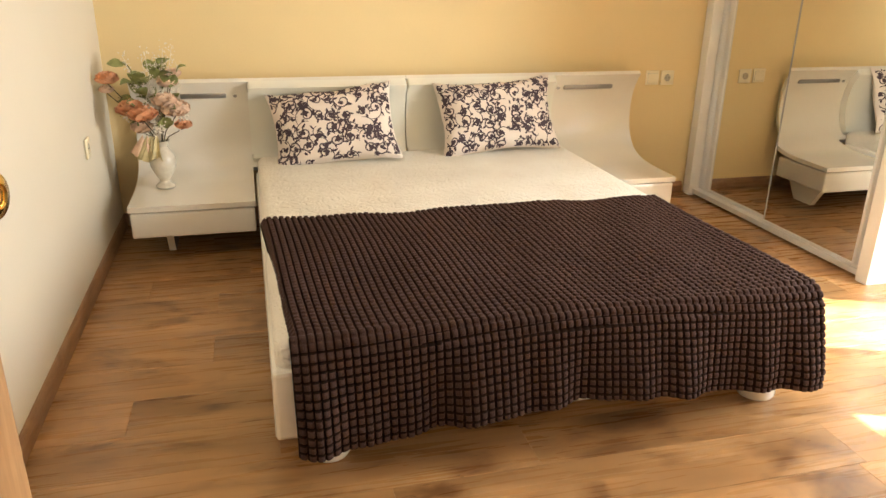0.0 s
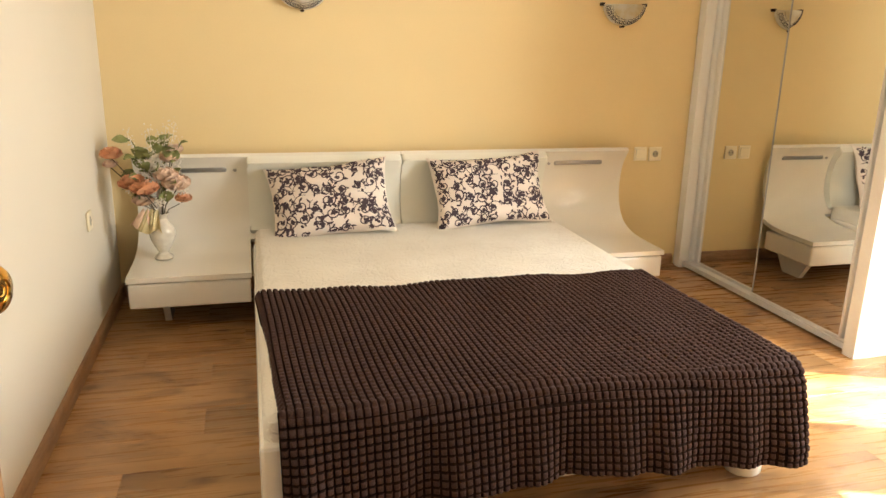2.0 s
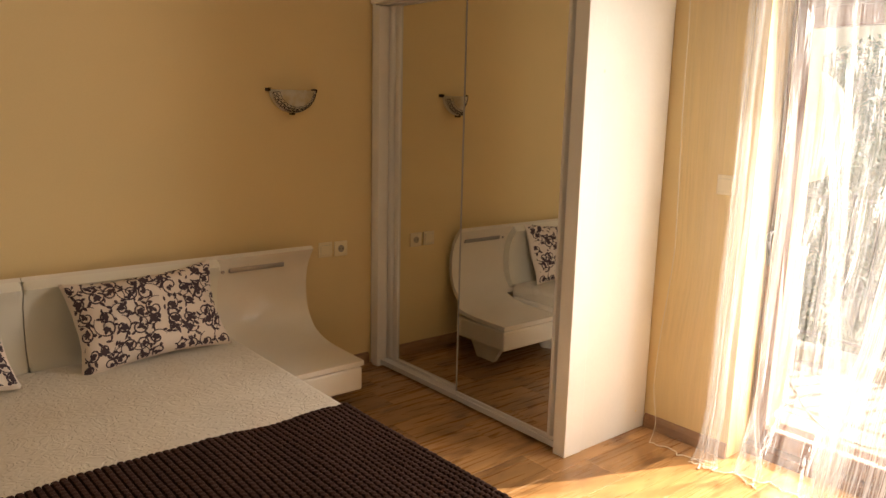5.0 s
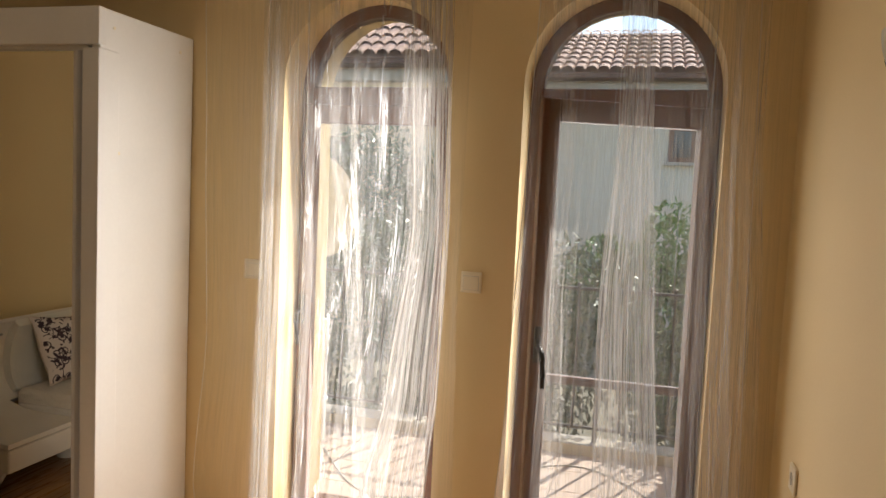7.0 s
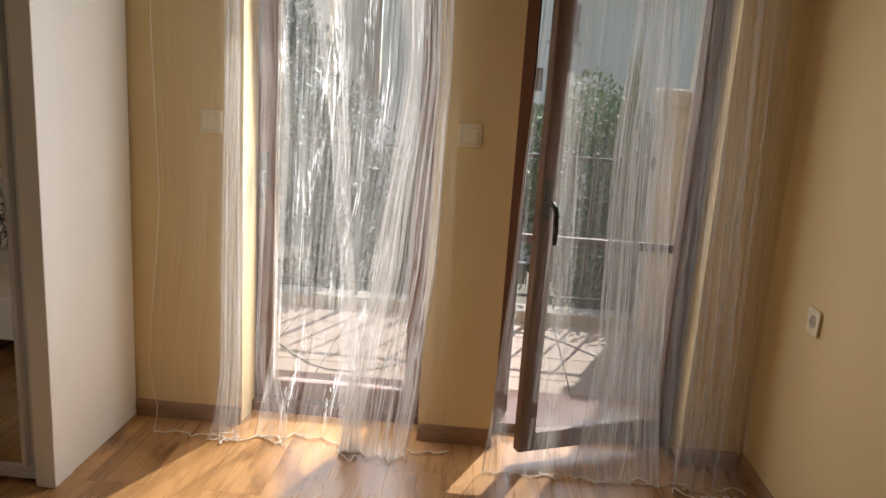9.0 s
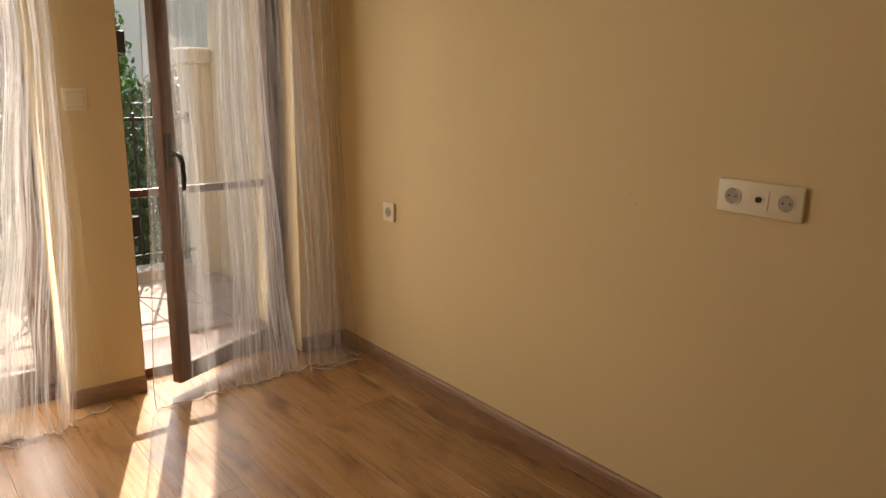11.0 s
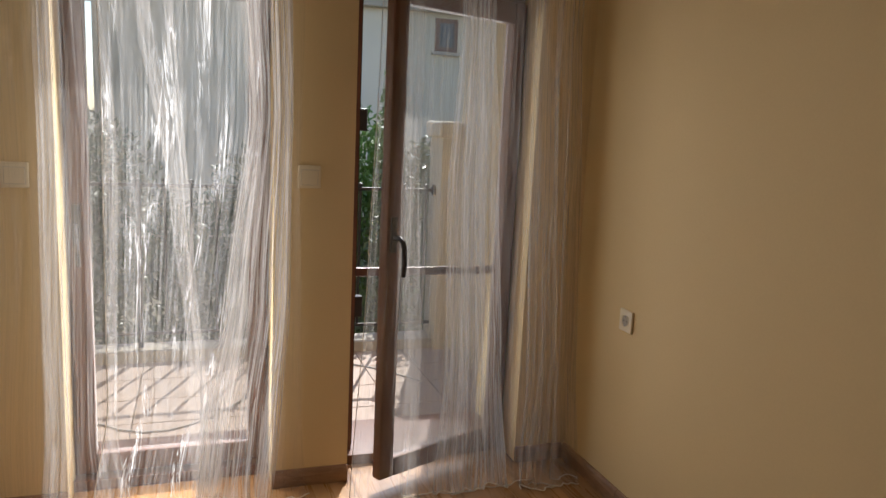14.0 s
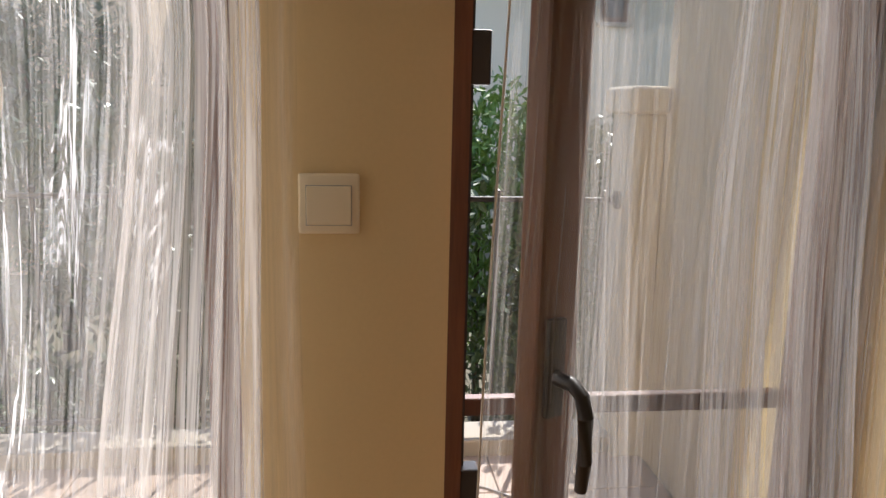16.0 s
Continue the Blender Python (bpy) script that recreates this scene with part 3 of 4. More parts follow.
skirting("baseboard_east_wardrobe", (XC, W1[0] + W1[1]), (XC, 2.515), (-1, 0), "brown wood skirting board beside the wardrobe")


# ---- switches and sockets ----
def wall_pose(wall, a, z):
    """The pose of a plate on a wall: its own x runs along the wall, y up, z into the room."""
    return {"A": pose(a, YA - 0.001, z, 90, 0, 0), "D": pose(a, YD + 0.001, z, 90, 0, 180),
            "C": pose(XC - 0.001, a, z, 90, 0, -90), "B": pose(XB + 0.001, a, z, 90, 0, 90)}[wall]


def plate(w=0.081, h=0.081):
    return box((-w / 2, -h / 2, 0), (w / 2, h / 2, 0.009), 0.004, 3)


def switch(wall, a, z, label):
    ob = thing("light_switch", label, "switch", "wall switches", at=wall_pose(wall, a, z))
    part("plate", plate(), PLASTIC, ob, smooth=True)
    part("gap", box((-0.0305, -0.029, 0.0085), (0.0305, 0.025, 0.0096)), GREYPLASTIC, ob)
    part("rocker", box((-0.0295, -0.028, 0.009), (0.0295, 0.024, 0.0125), 0.0012), PLASTIC, ob)
    return ob


# plate's cream darkened, so the flat well disc carries a recess's shade
WELL = plain("shaded_cream_plastic", (0.42, 0.37, 0.28), 0.4)


def socket_well(ob, x):
    ring = lathe([(0.0235, 0.0085), (0.0235, 0.0105), (0.0215, 0.0108), (0.0205, 0.0098), (0.0195, 0.0092), (0.0, 0.0092)], 28, m=pose(x, 0, 0))
    part("socket_ring", ring, PLASTIC, ob)
    part("socket_well", lathe([(0.0192, 0.0092), (0.0192, 0.0096), (0, 0.0096)], 24, m=pose(x, 0, 0.0002)), WELL, ob, "cream socket well with recess shade in its colour")
    for dx in (-0.0095, 0.0095):
        part("pin_hole", lathe([(0.0028, 0.0096), (0.0028, 0.0102), (0, 0.0102)], 10, m=pose(x + dx, 0, 0)), BLACK, ob)
    for dy in (-0.017, 0.017):
        part("earth_clip", box((x - 0.003, dy - 0.002, 0.0096), (x + 0.003, dy + 0.002, 0.0112)), STEEL, ob)


def socket(wall, a, z, label):
    ob = thing("wall_socket", label, "socket", "wall sockets", at=wall_pose(wall, a, z))
    part("plate", plate(), PLASTIC, ob, smooth=True)
    socket_well(ob, 0)
    return ob


switch("A", 2.205, 0.687, "cream single light switch above the bedside shelf")
socket("A", 2.30, 0.685, "cream single socket above the bedside shelf")
socket("B", 3.39, 0.540, "cream single socket on the pale wall")
socket("D", 2.658, 0.705, "cream single socket near the curtain")
switch("C", 1.287, 1.174, "cream light switch between the two windows")
switch("C", 2.215, 1.160, "cream light switch behind the sheer curtain")
switch("D", 0.503, 1.238, "cream light switch beside the bedroom door")
tv = thing("media_socket", "cream triple plate with two sockets and an aerial outlet", "socket", "wall sockets", at=wall_pose("D", 1.03, 0.997))
part("plate", plate(0.226, 0.086), PLASTIC, tv, smooth=True)
for dx in (-0.071, 0.071):
    socket_well(tv, dx)
part("aerial_panel", box((-0.026, -0.026, 0.0085), (0.026, 0.026, 0.0105), 0.001), PLASTIC, tv)
part("aerial_jack", lathe([(0.0075, 0.0105), (0.0075, 0.014), (0.004, 0.014), (0, 0.012)], 16), BLACK, tv)


# ---- wall lamps ----
def frosted():
    m, nt, p = nodes_of("frosted_lamp_glass")
    v = coords(nt)
    base = ramp(nt, noise_tex(nt, v, 18, 3), (0.78, 0.70, 0.50), (0.88, 0.86, 0.80), 0.35, 0.55)
    nt.links.new(base, p.inputs["Base Color"])
    p.inputs["Roughness"].default_value = 0.25
    tl, mx, out = nt.nodes.new("ShaderNodeBsdfTranslucent"), nt.nodes.new("ShaderNodeMixShader"), nt.nodes["Material Output"]
    mx.inputs[0].default_value = 0.35
    nt.links.new(base, tl.inputs[0])
    nt.links.new(p.outputs[0], mx.inputs[1])
    nt.links.new(tl.outputs[0], mx.inputs[2])
    nt.links.new(mx.outputs[0], out.inputs[0])
    return m


FROST = frosted()
KEYLINE = plain("dark_key_line", (0.05, 0.045, 0.06), 0.5)
CLIP = plain("bronze_clip", (0.05, 0.03, 0.02), 0.35, 0.6)


def bowl(a, b):
    """A point of the half bowl: a runs along the rim from side to side, b from the top edge's middle to the rim."""
    th = math.pi * a
    w, h, d = 0.127 * b, 0.112 * b, 0.085
    return Vector((-w * math.cos(th), -h * math.sin(th), 0.012 + d * math.sqrt(max(0.0, 1 - (b * 0.985) ** 2))))


def wall_lamp(wall, a, z):
    ob = thing("wall_lamp", "half-bowl frosted glass wall lamp with Greek key border", "wall lamp", "wall lamps", at=wall_pose(wall, a, z))
    part("shade", sheet(lambda u, v: bowl(u, max(v, 0.02)), 32, 16, 0.004), FROST, ob, "frosted half bowl", True)
    part("wall_plate", prism([(-0.07 * math.cos(math.pi * k / 12), -0.06 * math.sin(math.pi * k / 12)) for k in range(13)], "z", 0.0, 0.02), WHITEPAINT, ob)
    bm = bmesh.new()
    n = 13
    for i in range(n):
        cell = [(0, 0), (0, 1), (0.78, 1), (0.78, 0.35), (0.4, 0.35), (0.4, 0.62)]
        pts = [bowl(0.04 + 0.92 * (i + 0.9 * x) / n, 0.76 + 0.16 * y) + Vector((0, 0, 0.003)) for x, y in cell]
        for p, q in zip(pts, pts[1:]):
            tube([p, q], 0.0019, 5, bm)
    for b in (0.725, 0.945):
        tube([bowl(0.03 + 0.94 * k / 30, b) + Vector((0, 0, 0.002)) for k in range(31)], 0.0009, 4, bm)
    part("key_border", bm, KEYLINE, ob, "dark Greek key line")
    for t in (0.0, 0.5, 1.0):
        p = bowl(t, 1.0)
        part("clip", box((p.x - 0.0085, p.y - 0.0085, 0.0), (p.x + 0.0085, p.y + 0.0085, 0.034), 0.003), CLIP, ob, "dark square clip")
    return ob


wall_lamp("A", 0.272, 1.545)
wall_lamp("A", 2.013, 1.512)
wall_lamp("D", 1.772, 1.838)


# ---- blanket, pillows, vase ----
def knit_material():
    m, nt, p = nodes_of("brown_bobble_knit")
    v = coords(nt)
    n = noise_tex(nt, v, 900, 4, 0.7)
    b = noise_tex(nt, v, 3, 3)
    base = mixed(nt, ramp(nt, n, (0.032, 0.0155, 0.0115), (0.092, 0.047, 0.036), 0.3, 0.7), ramp(nt, b, (0.042, 0.019, 0.0135), (0.072, 0.035, 0.026)), 0.4)
    nt.links.new(base, p.inputs["Base Color"])
    p.inputs["Roughness"].default_value = 0.85
    p.inputs["Sheen Weight"].default_value = 0.03
    p.inputs["Specular IOR Level"].default_value = 0.15
    p.inputs["Sheen Tint"].default_value = (0.9, 0.75, 0.65, 1)
    p.inputs["Sheen Roughness"].default_value = 0.4
    bump(nt, p, n, 0.6, 0.002)
    return m


KNIT = knit_material()
CELL = 0.0222


def blanket_point(s, x):
    """The middle surface of the blanket: s from its head edge over the bed's foot and down, x across."""
    top, rad = 0.955, 0.035
    wig = 0.003 * math.sin(9 * x + 1.0) + 0.002 * math.sin(23 * x)
    if s < top:
        y, z, ny, nz = 2.785 - s, 0.380, 0.0, 1.0
        z += 0.004 * math.sin(7 * x + 5 * y) + 0.003 * math.sin(17 * x - 6 * y)
    elif s < top + rad * math.pi / 2:
        a = (s - top) / rad
        y, z, ny, nz = 2.785 - top - rad * math.sin(a), 0.380 - rad + rad * math.cos(a), -math.sin(a), math.cos(a)
    else:
        d = s - top - rad * math.pi / 2
        fold = (0.014 * math.sin(13 * x + 0.8) + 0.01 * math.sin(29 * x + 2 * d) + 0.006 * math.sin(47 * x)) * min(1, d / 0.2)
        y, z, ny, nz = 2.785 - top - rad - 0.008 - 0.03 * min(1, d / 0.2) - 0.05 * d - fold, 0.380 - rad - d, -1.0, 0.0
    if s < 0.02:
        z -= (0.02 - s) * 0.3
    side = max(0.0, -x - 0.0) + max(0.0, x - 1.587)
    if s < top:
        z -= 1.3 * side
    skew = 0.055 * max(0.0, min(1.0, s / top)) * (1 - x / 1.6)
    return Vector((x + skew * 0.9 + 0.003 * math.sin(6 * s), y + wig * (1 if s < top else 0), z)), Vector((0, ny, nz))


# shade between the bobbles, put into the colour of the cell borders
GAP_SHADE = plain("bobble_gap_shade", (0.020, 0.0105, 0.0075), 1.0, vary=0.2, fine=300, relief=0.3)
GAP_SHADE.node_tree.nodes["Principled BSDF"].inputs["Specular IOR Level"].default_value = 0.05


def blanket():
    nx, ns, sub = 72, 57, 6
    x0 = -0.020
    bm = bmesh.new()
    rows = []
    crest = [1 - abs(2 * k / sub - 1) ** 3.5 for k in range(sub)]
    for i in range(nx * sub + 1):
        col = []
        for j in range(ns * sub + 1):
            x, s = x0 + i * CELL / sub, j * CELL / sub
            s *= 0.985 + 0.018 * math.cos(2 * math.pi * i / (nx * sub))
            p, n = blanket_point(s, x)
            k = math.sqrt(crest[i % sub] * crest[j % sub])
            rnd = noise.noise(Vector((i // sub * 1.7, j // sub * 1.3, 0.5)))
            lump = 0.0012 * noise.noise(Vector((i * 0.9, j * 0.9, 3.0)))
            col.append(bm.verts.new(p + n * ((0.0125 * (1 + 0.22 * rnd) + lump) * k)))
        rows.append(col)
    for i, (a, b) in enumerate(zip(rows, rows[1:])):
        for j in range(len(a) - 1):
            f = bm.faces.new((a[j], b[j], b[j + 1], a[j + 1]))
            f.smooth = True
            # cell borders get the painted gap shade
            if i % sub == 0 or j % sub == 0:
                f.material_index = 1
    ob = solid("blanket", bm, KNIT, "dark brown bobble-knit blanket draped over the bed's foot", "blanket")
    ob.data.materials.append(GAP_SHADE)
    return ob


blanket()


COTTON = plain("cream_cotton", (0.74, 0.64, 0.55), 0.8, vary=0.05, big=6, fine=320, relief=0.3)
INK = plain("dark_plum_print", (0.06, 0.036, 0.045), 0.8, vary=0.2, big=8, fine=320, relief=0.2)


def scroll_print(fn, w, h, seed):
    """Printed vine scrolls with leaves and blossoms, laid on the pillow's front."""
    rnd = random.Random(seed)
    bm = bmesh.new()

    def at(p):
        u, v = min(0.985, max(0.015, p[0] / w + 0.5)), min(0.98, max(0.02, p[1] / h + 0.5))
        q = fn(u, v)
        n = (fn(u + 0.008, v) - fn(u - 0.008, v)).cross(fn(u, v + 0.008) - fn(u, v - 0.008)).normalized()
        return q + n * 0.0014

    def inside(p):
        return abs(p[0]) < w * 0.485 and abs(p[1]) < h * 0.48

    def stroke(line, wide):
        rows = []
        for i, p in enumerate(line):
            if not inside(p):
                rows.append(None)
                continue
            a, b = line[max(i - 1, 0)], line[min(i + 1, len(line) - 1)]
            d = Vector((b[0] - a[0], b[1] - a[1])).normalized()
            k = wide(i / (len(line) - 1)) / 2
            rows.append([bm.verts.new(at((p[0] - d.y * k * s, p[1] + d.x * k * s))) for s in (1, -1)])
        for r, q in zip(rows, rows[1:]):
            if r and q:
                bm.faces.new((r[0], r[1], q[1], q[0]))

    def leaf(p, turn, long, fat):
        d = Vector((math.cos(turn), math.sin(turn)))
        bow = rnd.uniform(-0.3, 0.3)
        line = [(p[0] + d.x * long * t - d.y * bow * long * t * t, p[1] + d.y * long * t + d.x * bow * long * t * t) for t in (0, 0.2, 0.4, 0.6, 0.8, 1)]
        stroke(line, lambda t: fat * (0.12 + math.sin(math.pi * min(1, 0.1 + 0.9 * t)) ** 0.8))

    for gx in range(9):
        for gy in range(6):
            c = ((gx + 0.5 + rnd.uniform(-0.28, 0.28)) * w / 9 - w / 2, (gy + 0.5 + rnd.uniform(-0.28, 0.28)) * h / 6 - h / 2)
            size, way, a0 = rnd.uniform(0.026, 0.05), rnd.choice((-1, 1)), rnd.uniform(0, 6.28)
            line = []
            for i in range(38):
                t = i / 37
                r = size * (0.22 + 0.78 * t) if t < 0.75 else size * (0.805 + 1.9 * (t - 0.75))
                a = a0 + way * 8.2 * t ** 0.8
                line.append((c[0] + r * math.cos(a), c[1] + r * math.sin(a)))
            stroke(line, lambda t: 0.0026 + 0.0042 * math.sin(math.pi * min(1, t * 0.9 + 0.1)))
            for k in range(rnd.choice((3, 5, 6))):
                leaf(line[0], a0 + k * 1.15 + rnd.uniform(-0.3, 0.3), rnd.uniform(0.013, 0.024), 0.013)
            for i in (16, 23, 29, 34):
                p, q = line[i], line[i - 1]
                turn = math.atan2(p[1] - q[1], p[0] - q[0])
                leaf(p, turn - way * rnd.uniform(0.6, 1.3), rnd.uniform(0.016, 0.030), rnd.uniform(0.008, 0.013))
    for _ in range(70):
        leaf((rnd.uniform(-w / 2, w / 2), rnd.uniform(-h / 2, h / 2)), rnd.uniform(0, 6.28), rnd.uniform(0.014, 0.03), rnd.uniform(0.006, 0.012))
    return bm


def pillow(m, w, h, seed):
    def shell(sign):
        def fn(u, v):
            a, b = 2 * u - 1, 2 * v - 1
            pin = 1 - 0.15 * (1 - a * a) * abs(b) ** 3
            pin2 = 1 - 0.10 * (1 - b * b) * abs(a) ** 3
            t = max(0.0, (1 - abs(a) ** 3.2)) ** 0.62 * max(0.0, (1 - abs(b) ** 3.2)) ** 0.62
            dent = 0.012 * noise.noise(Vector((a * 1.8 + seed, b * 1.8, sign)))
            crease = 0.012 * math.sin(7 * a + 4 * b + seed) * (1 - t) + 0.006 * noise.noise(Vector((a * 4 + seed, b * 4, 2.0)))
            return Vector((a * w / 2 * pin2, b * h / 2 * pin, sign * (0.003 + 0.075 * t + dent * t) + crease))
        return fn
    bm = sheet(shell(1), 40, 30)
    sheet(shell(-1), 40, 30, bm=bm)
    bmesh.ops.remove_doubles(bm, verts=bm.verts, dist=0.0065)
    ob = solid("pillow", bm, COTTON, "cream pillow with dark scroll print leaning on the headboard", "pillow", "bed pillows", smooth=True)
    tagged(part("printed_scroll", scroll_print(shell(1), w, h, int(seed * 10)), INK, ob), "dark plum vine scroll print", kind="stuff")
    ob.matrix_world = m
    return ob


pillow(pose(0.365, 3.715, 0.528, 60, -6, -3), 0.62, 0.41, 0.3)
pillow(pose(1.20, 3.745, 0.545, 65, -3, 2), 0.64, 0.40, 4.1)


def vase_glaze():
    m, nt, p = nodes_of("pearl_glaze")
    v = coords(nt)
    nt.links.new(ramp(nt, noise_tex(nt, v, 30, 3), (0.62, 0.56, 0.46), (0.75, 0.70, 0.60)), p.inputs["Base Color"])
    p.inputs["Roughness"].default_value = 0.15
    p.inputs["Coat Weight"].default_value = 0.6
    return m


def bouquet():
    base = Vector((-0.43, 3.69, 0.2765))
    prof = [(0.036, 0), (0.04, 0.006), (0.036, 0.014), (0.022, 0.026), (0.02, 0.034), (0.034, 0.06), (0.05, 0.1), (0.054, 0.13), (0.047, 0.158), (0.03, 0.182), (0.024, 0.196), (0.027, 0.21), (0.036, 0.22), (0.033, 0.221), (0.022, 0.208), (0.02, 0.195), (0.0, 0.19)]
    v = lathe([(r * 1.12, z) for r, z in prof], 36, m=pose(*base))
    vase = solid("vase", v, vase_glaze(), "pearly cream ceramic vase on the bedside shelf", "vase", smooth=True)
    ob = thing("flower_bouquet", "artificial peach roses with green leaves and white sprigs in a vase", "flowers", at=pose(*base))
    rnd = random.Random(5)
    mats = {"rose": plain("peach_petal", (0.84, 0.40, 0.22), 0.6, vary=0.3, big=20), "pale": plain("pale_pink_petal", (0.88, 0.62, 0.47), 0.6, vary=0.2, big=20),
            "leaf": plain("dull_leaf", (0.25, 0.26, 0.09), 0.6, vary=0.4, big=16), "sprig": plain("white_sprig", (0.78, 0.70, 0.60), 0.7, vary=0.15, big=30),
            "stem": plain("brown_stem", (0.10, 0.07, 0.03), 0.7), "gauze": plain("pale_gauze", (0.66, 0.55, 0.30), 0.6, vary=0.2, big=20)}
    top = Vector((0, 0, 0.21))

    def rose(c, r, mat):
        bm = bmesh.new()
        for ring, (n, tilt, k) in enumerate(((5, 80, 0.5), (7, 62, 0.75), (9, 40, 0.95), (9, 14, 1.0))):
            for i in range(n):
                az = 2 * math.pi * i / n + ring + rnd.uniform(-0.3, 0.3)
                m = Matrix.Translation(c) @ Matrix.Rotation(az, 4, "Z") @ Matrix.Rotation(-radians(tilt + rnd.uniform(-12, 12)), 4, "Y")

                def petal(u, v, m=m, k=k):
                    a, s = (u - 0.5) * 2, math.sin(math.pi * min(0.96, 0.12 + 0.8 * v)) ** 0.6
                    return m @ Vector((r * k * v, a * r * 0.85 * k * s, 0.45 * r * v * v - 0.2 * r * v ** 4 + 0.3 * r * a * a * v + 0.1 * r * v * math.sin(7 * a + 5 * v)))
                sheet(petal, 6, 4, bm=bm)
        part("flower", bm, mats[mat], ob, "", True)

    for dx, dy, dz, r, mat in ((-0.10, -0.05, 0.115, 0.058, "rose"), (-0.05, -0.09, 0.10, 0.06, "rose"), (0.085, -0.06, 0.11, 0.06, "pale"), (0.06, 0.0, 0.21, 0.042, "pale"), (0.045, -0.08, 0.15, 0.05, "pale"),
                               (-0.19, 0.0, 0.225, 0.045, "rose"), (0.11, -0.05, 0.06, 0.035, "rose"), (0.08, 0.03, 0.24, 0.035, "pale"), (-0.07, -0.02, 0.045, 0.045, "pale"), (-0.2, 0.01, 0.19, 0.03, "pale")):
        c = top + Vector((dx * 1.0, dy, dz * 1.2))
        rose(c, r * 1.15, mat)
        part("stem", tube([top + Vector((0, 0, -0.04)), top + Vector((dx * 0.35, dy * 0.35, dz * 0.5)), c], 0.0022, 6), mats["stem"], ob)
    for i in range(46):
        az, rr, h = rnd.uniform(0, 6.28), rnd.uniform(0.02, 0.12), rnd.uniform(0.06, 0.36)
        c = top + Vector((rr * math.cos(az), rr * math.sin(az) * 0.7, h))
        m = Matrix.Translation(c) @ Euler((rnd.uniform(-0.8, 0.8), rnd.uniform(-1.0, 0.2), az)).to_matrix().to_4x4()
        ln = rnd.uniform(0.045, 0.075)

        def blade(u, v, m=m, ln=ln):
            a = (u - 0.5) * 2
            return m @ Vector((ln * v, a * 0.026 * math.sin(math.pi * min(0.97, 0.08 + 0.9 * v)), 0.012 * math.sin(3 * v) + 0.006 * a * a))
        part("leaf", sheet(blade, 4, 6), mats["leaf"], ob, "", True)
    for i in range(17):
        az, rr, h = rnd.uniform(0, 6.28), rnd.uniform(0.0, 0.12), rnd.uniform(0.22, 0.43)
        tip = top + Vector((rr * math.cos(az), rr * math.sin(az), h))
        bm = tube([top, top + (tip - top) * 0.5 + Vector((0, 0, 0.02)), tip], 0.0014, 5)
        for k in range(46):
            f = rnd.uniform(0.5, 1.05)
            p = top + (tip - top) * f + Vector([rnd.uniform(-0.016, 0.016) for _ in range(3)])
            bmesh.ops.create_icosphere(bm, subdivisions=1, radius=rnd.uniform(0.002, 0.0042), matrix=Matrix.Translation(p))
        part("sprig", bm, mats["sprig"], ob, "fluffy cream sprig")
    for c in ((-0.12, -0.05, 0.15), (0.1, -0.07, 0.17), (-0.02, -0.09, 0.17), (0.02, -0.1, 0.08), (0.11, -0.06, 0.12)):
        bm = bmesh.new()
        for k in range(42):
            p = top + Vector(c) + Vector([rnd.gauss(0, 0.014) for _ in range(3)])
            bmesh.ops.create_icosphere(bm, subdivisions=1, radius=0.0042, matrix=Matrix.Translation(p))
        part("berry_cluster", bm, mats["sprig"], ob, "white bead berries")
    for i in range(8):
        az, s = rnd.uniform(0, 6.28), rnd.uniform(0.1, 0.17)
        pts = []
        for k in range(22):
            f = k / 21
            pts.append(top + Vector((s * f * math.cos(az) + 0.012 * math.sin(16 * f), s * f * math.sin(az) * 0.7 - 0.02, 0.08 + 0.15 * f * rnd.choice((1,)) * (1 - i % 3 * 0.6) + 0.014 * math.cos(15 * f))))
        part("tendril", tube(pts, 0.0011, 5), mats["stem"], ob)
    # gauze bow hanging over the rim
    for k, (mat, x) in enumerate((("pale", -0.055), ("gauze", -0.035), ("gauze", -0.02))):
        def bow(u, v, x=x, k=k):
            return top + Vector((x - 0.03 * v + (u - 0.5) * 0.075 * (0.5 + v), -0.05 - 0.025 * math.sin(3 * v) + 0.012 * math.sin(14 * u + k), 0.035 - (0.075 + 0.015 * k) * v + 0.01 * math.sin(11 * u)))
        part("ribbon", sheet(bow, 14, 10), mats[mat], ob, "crumpled gauze ribbon", True)
    return ob


bouquet()


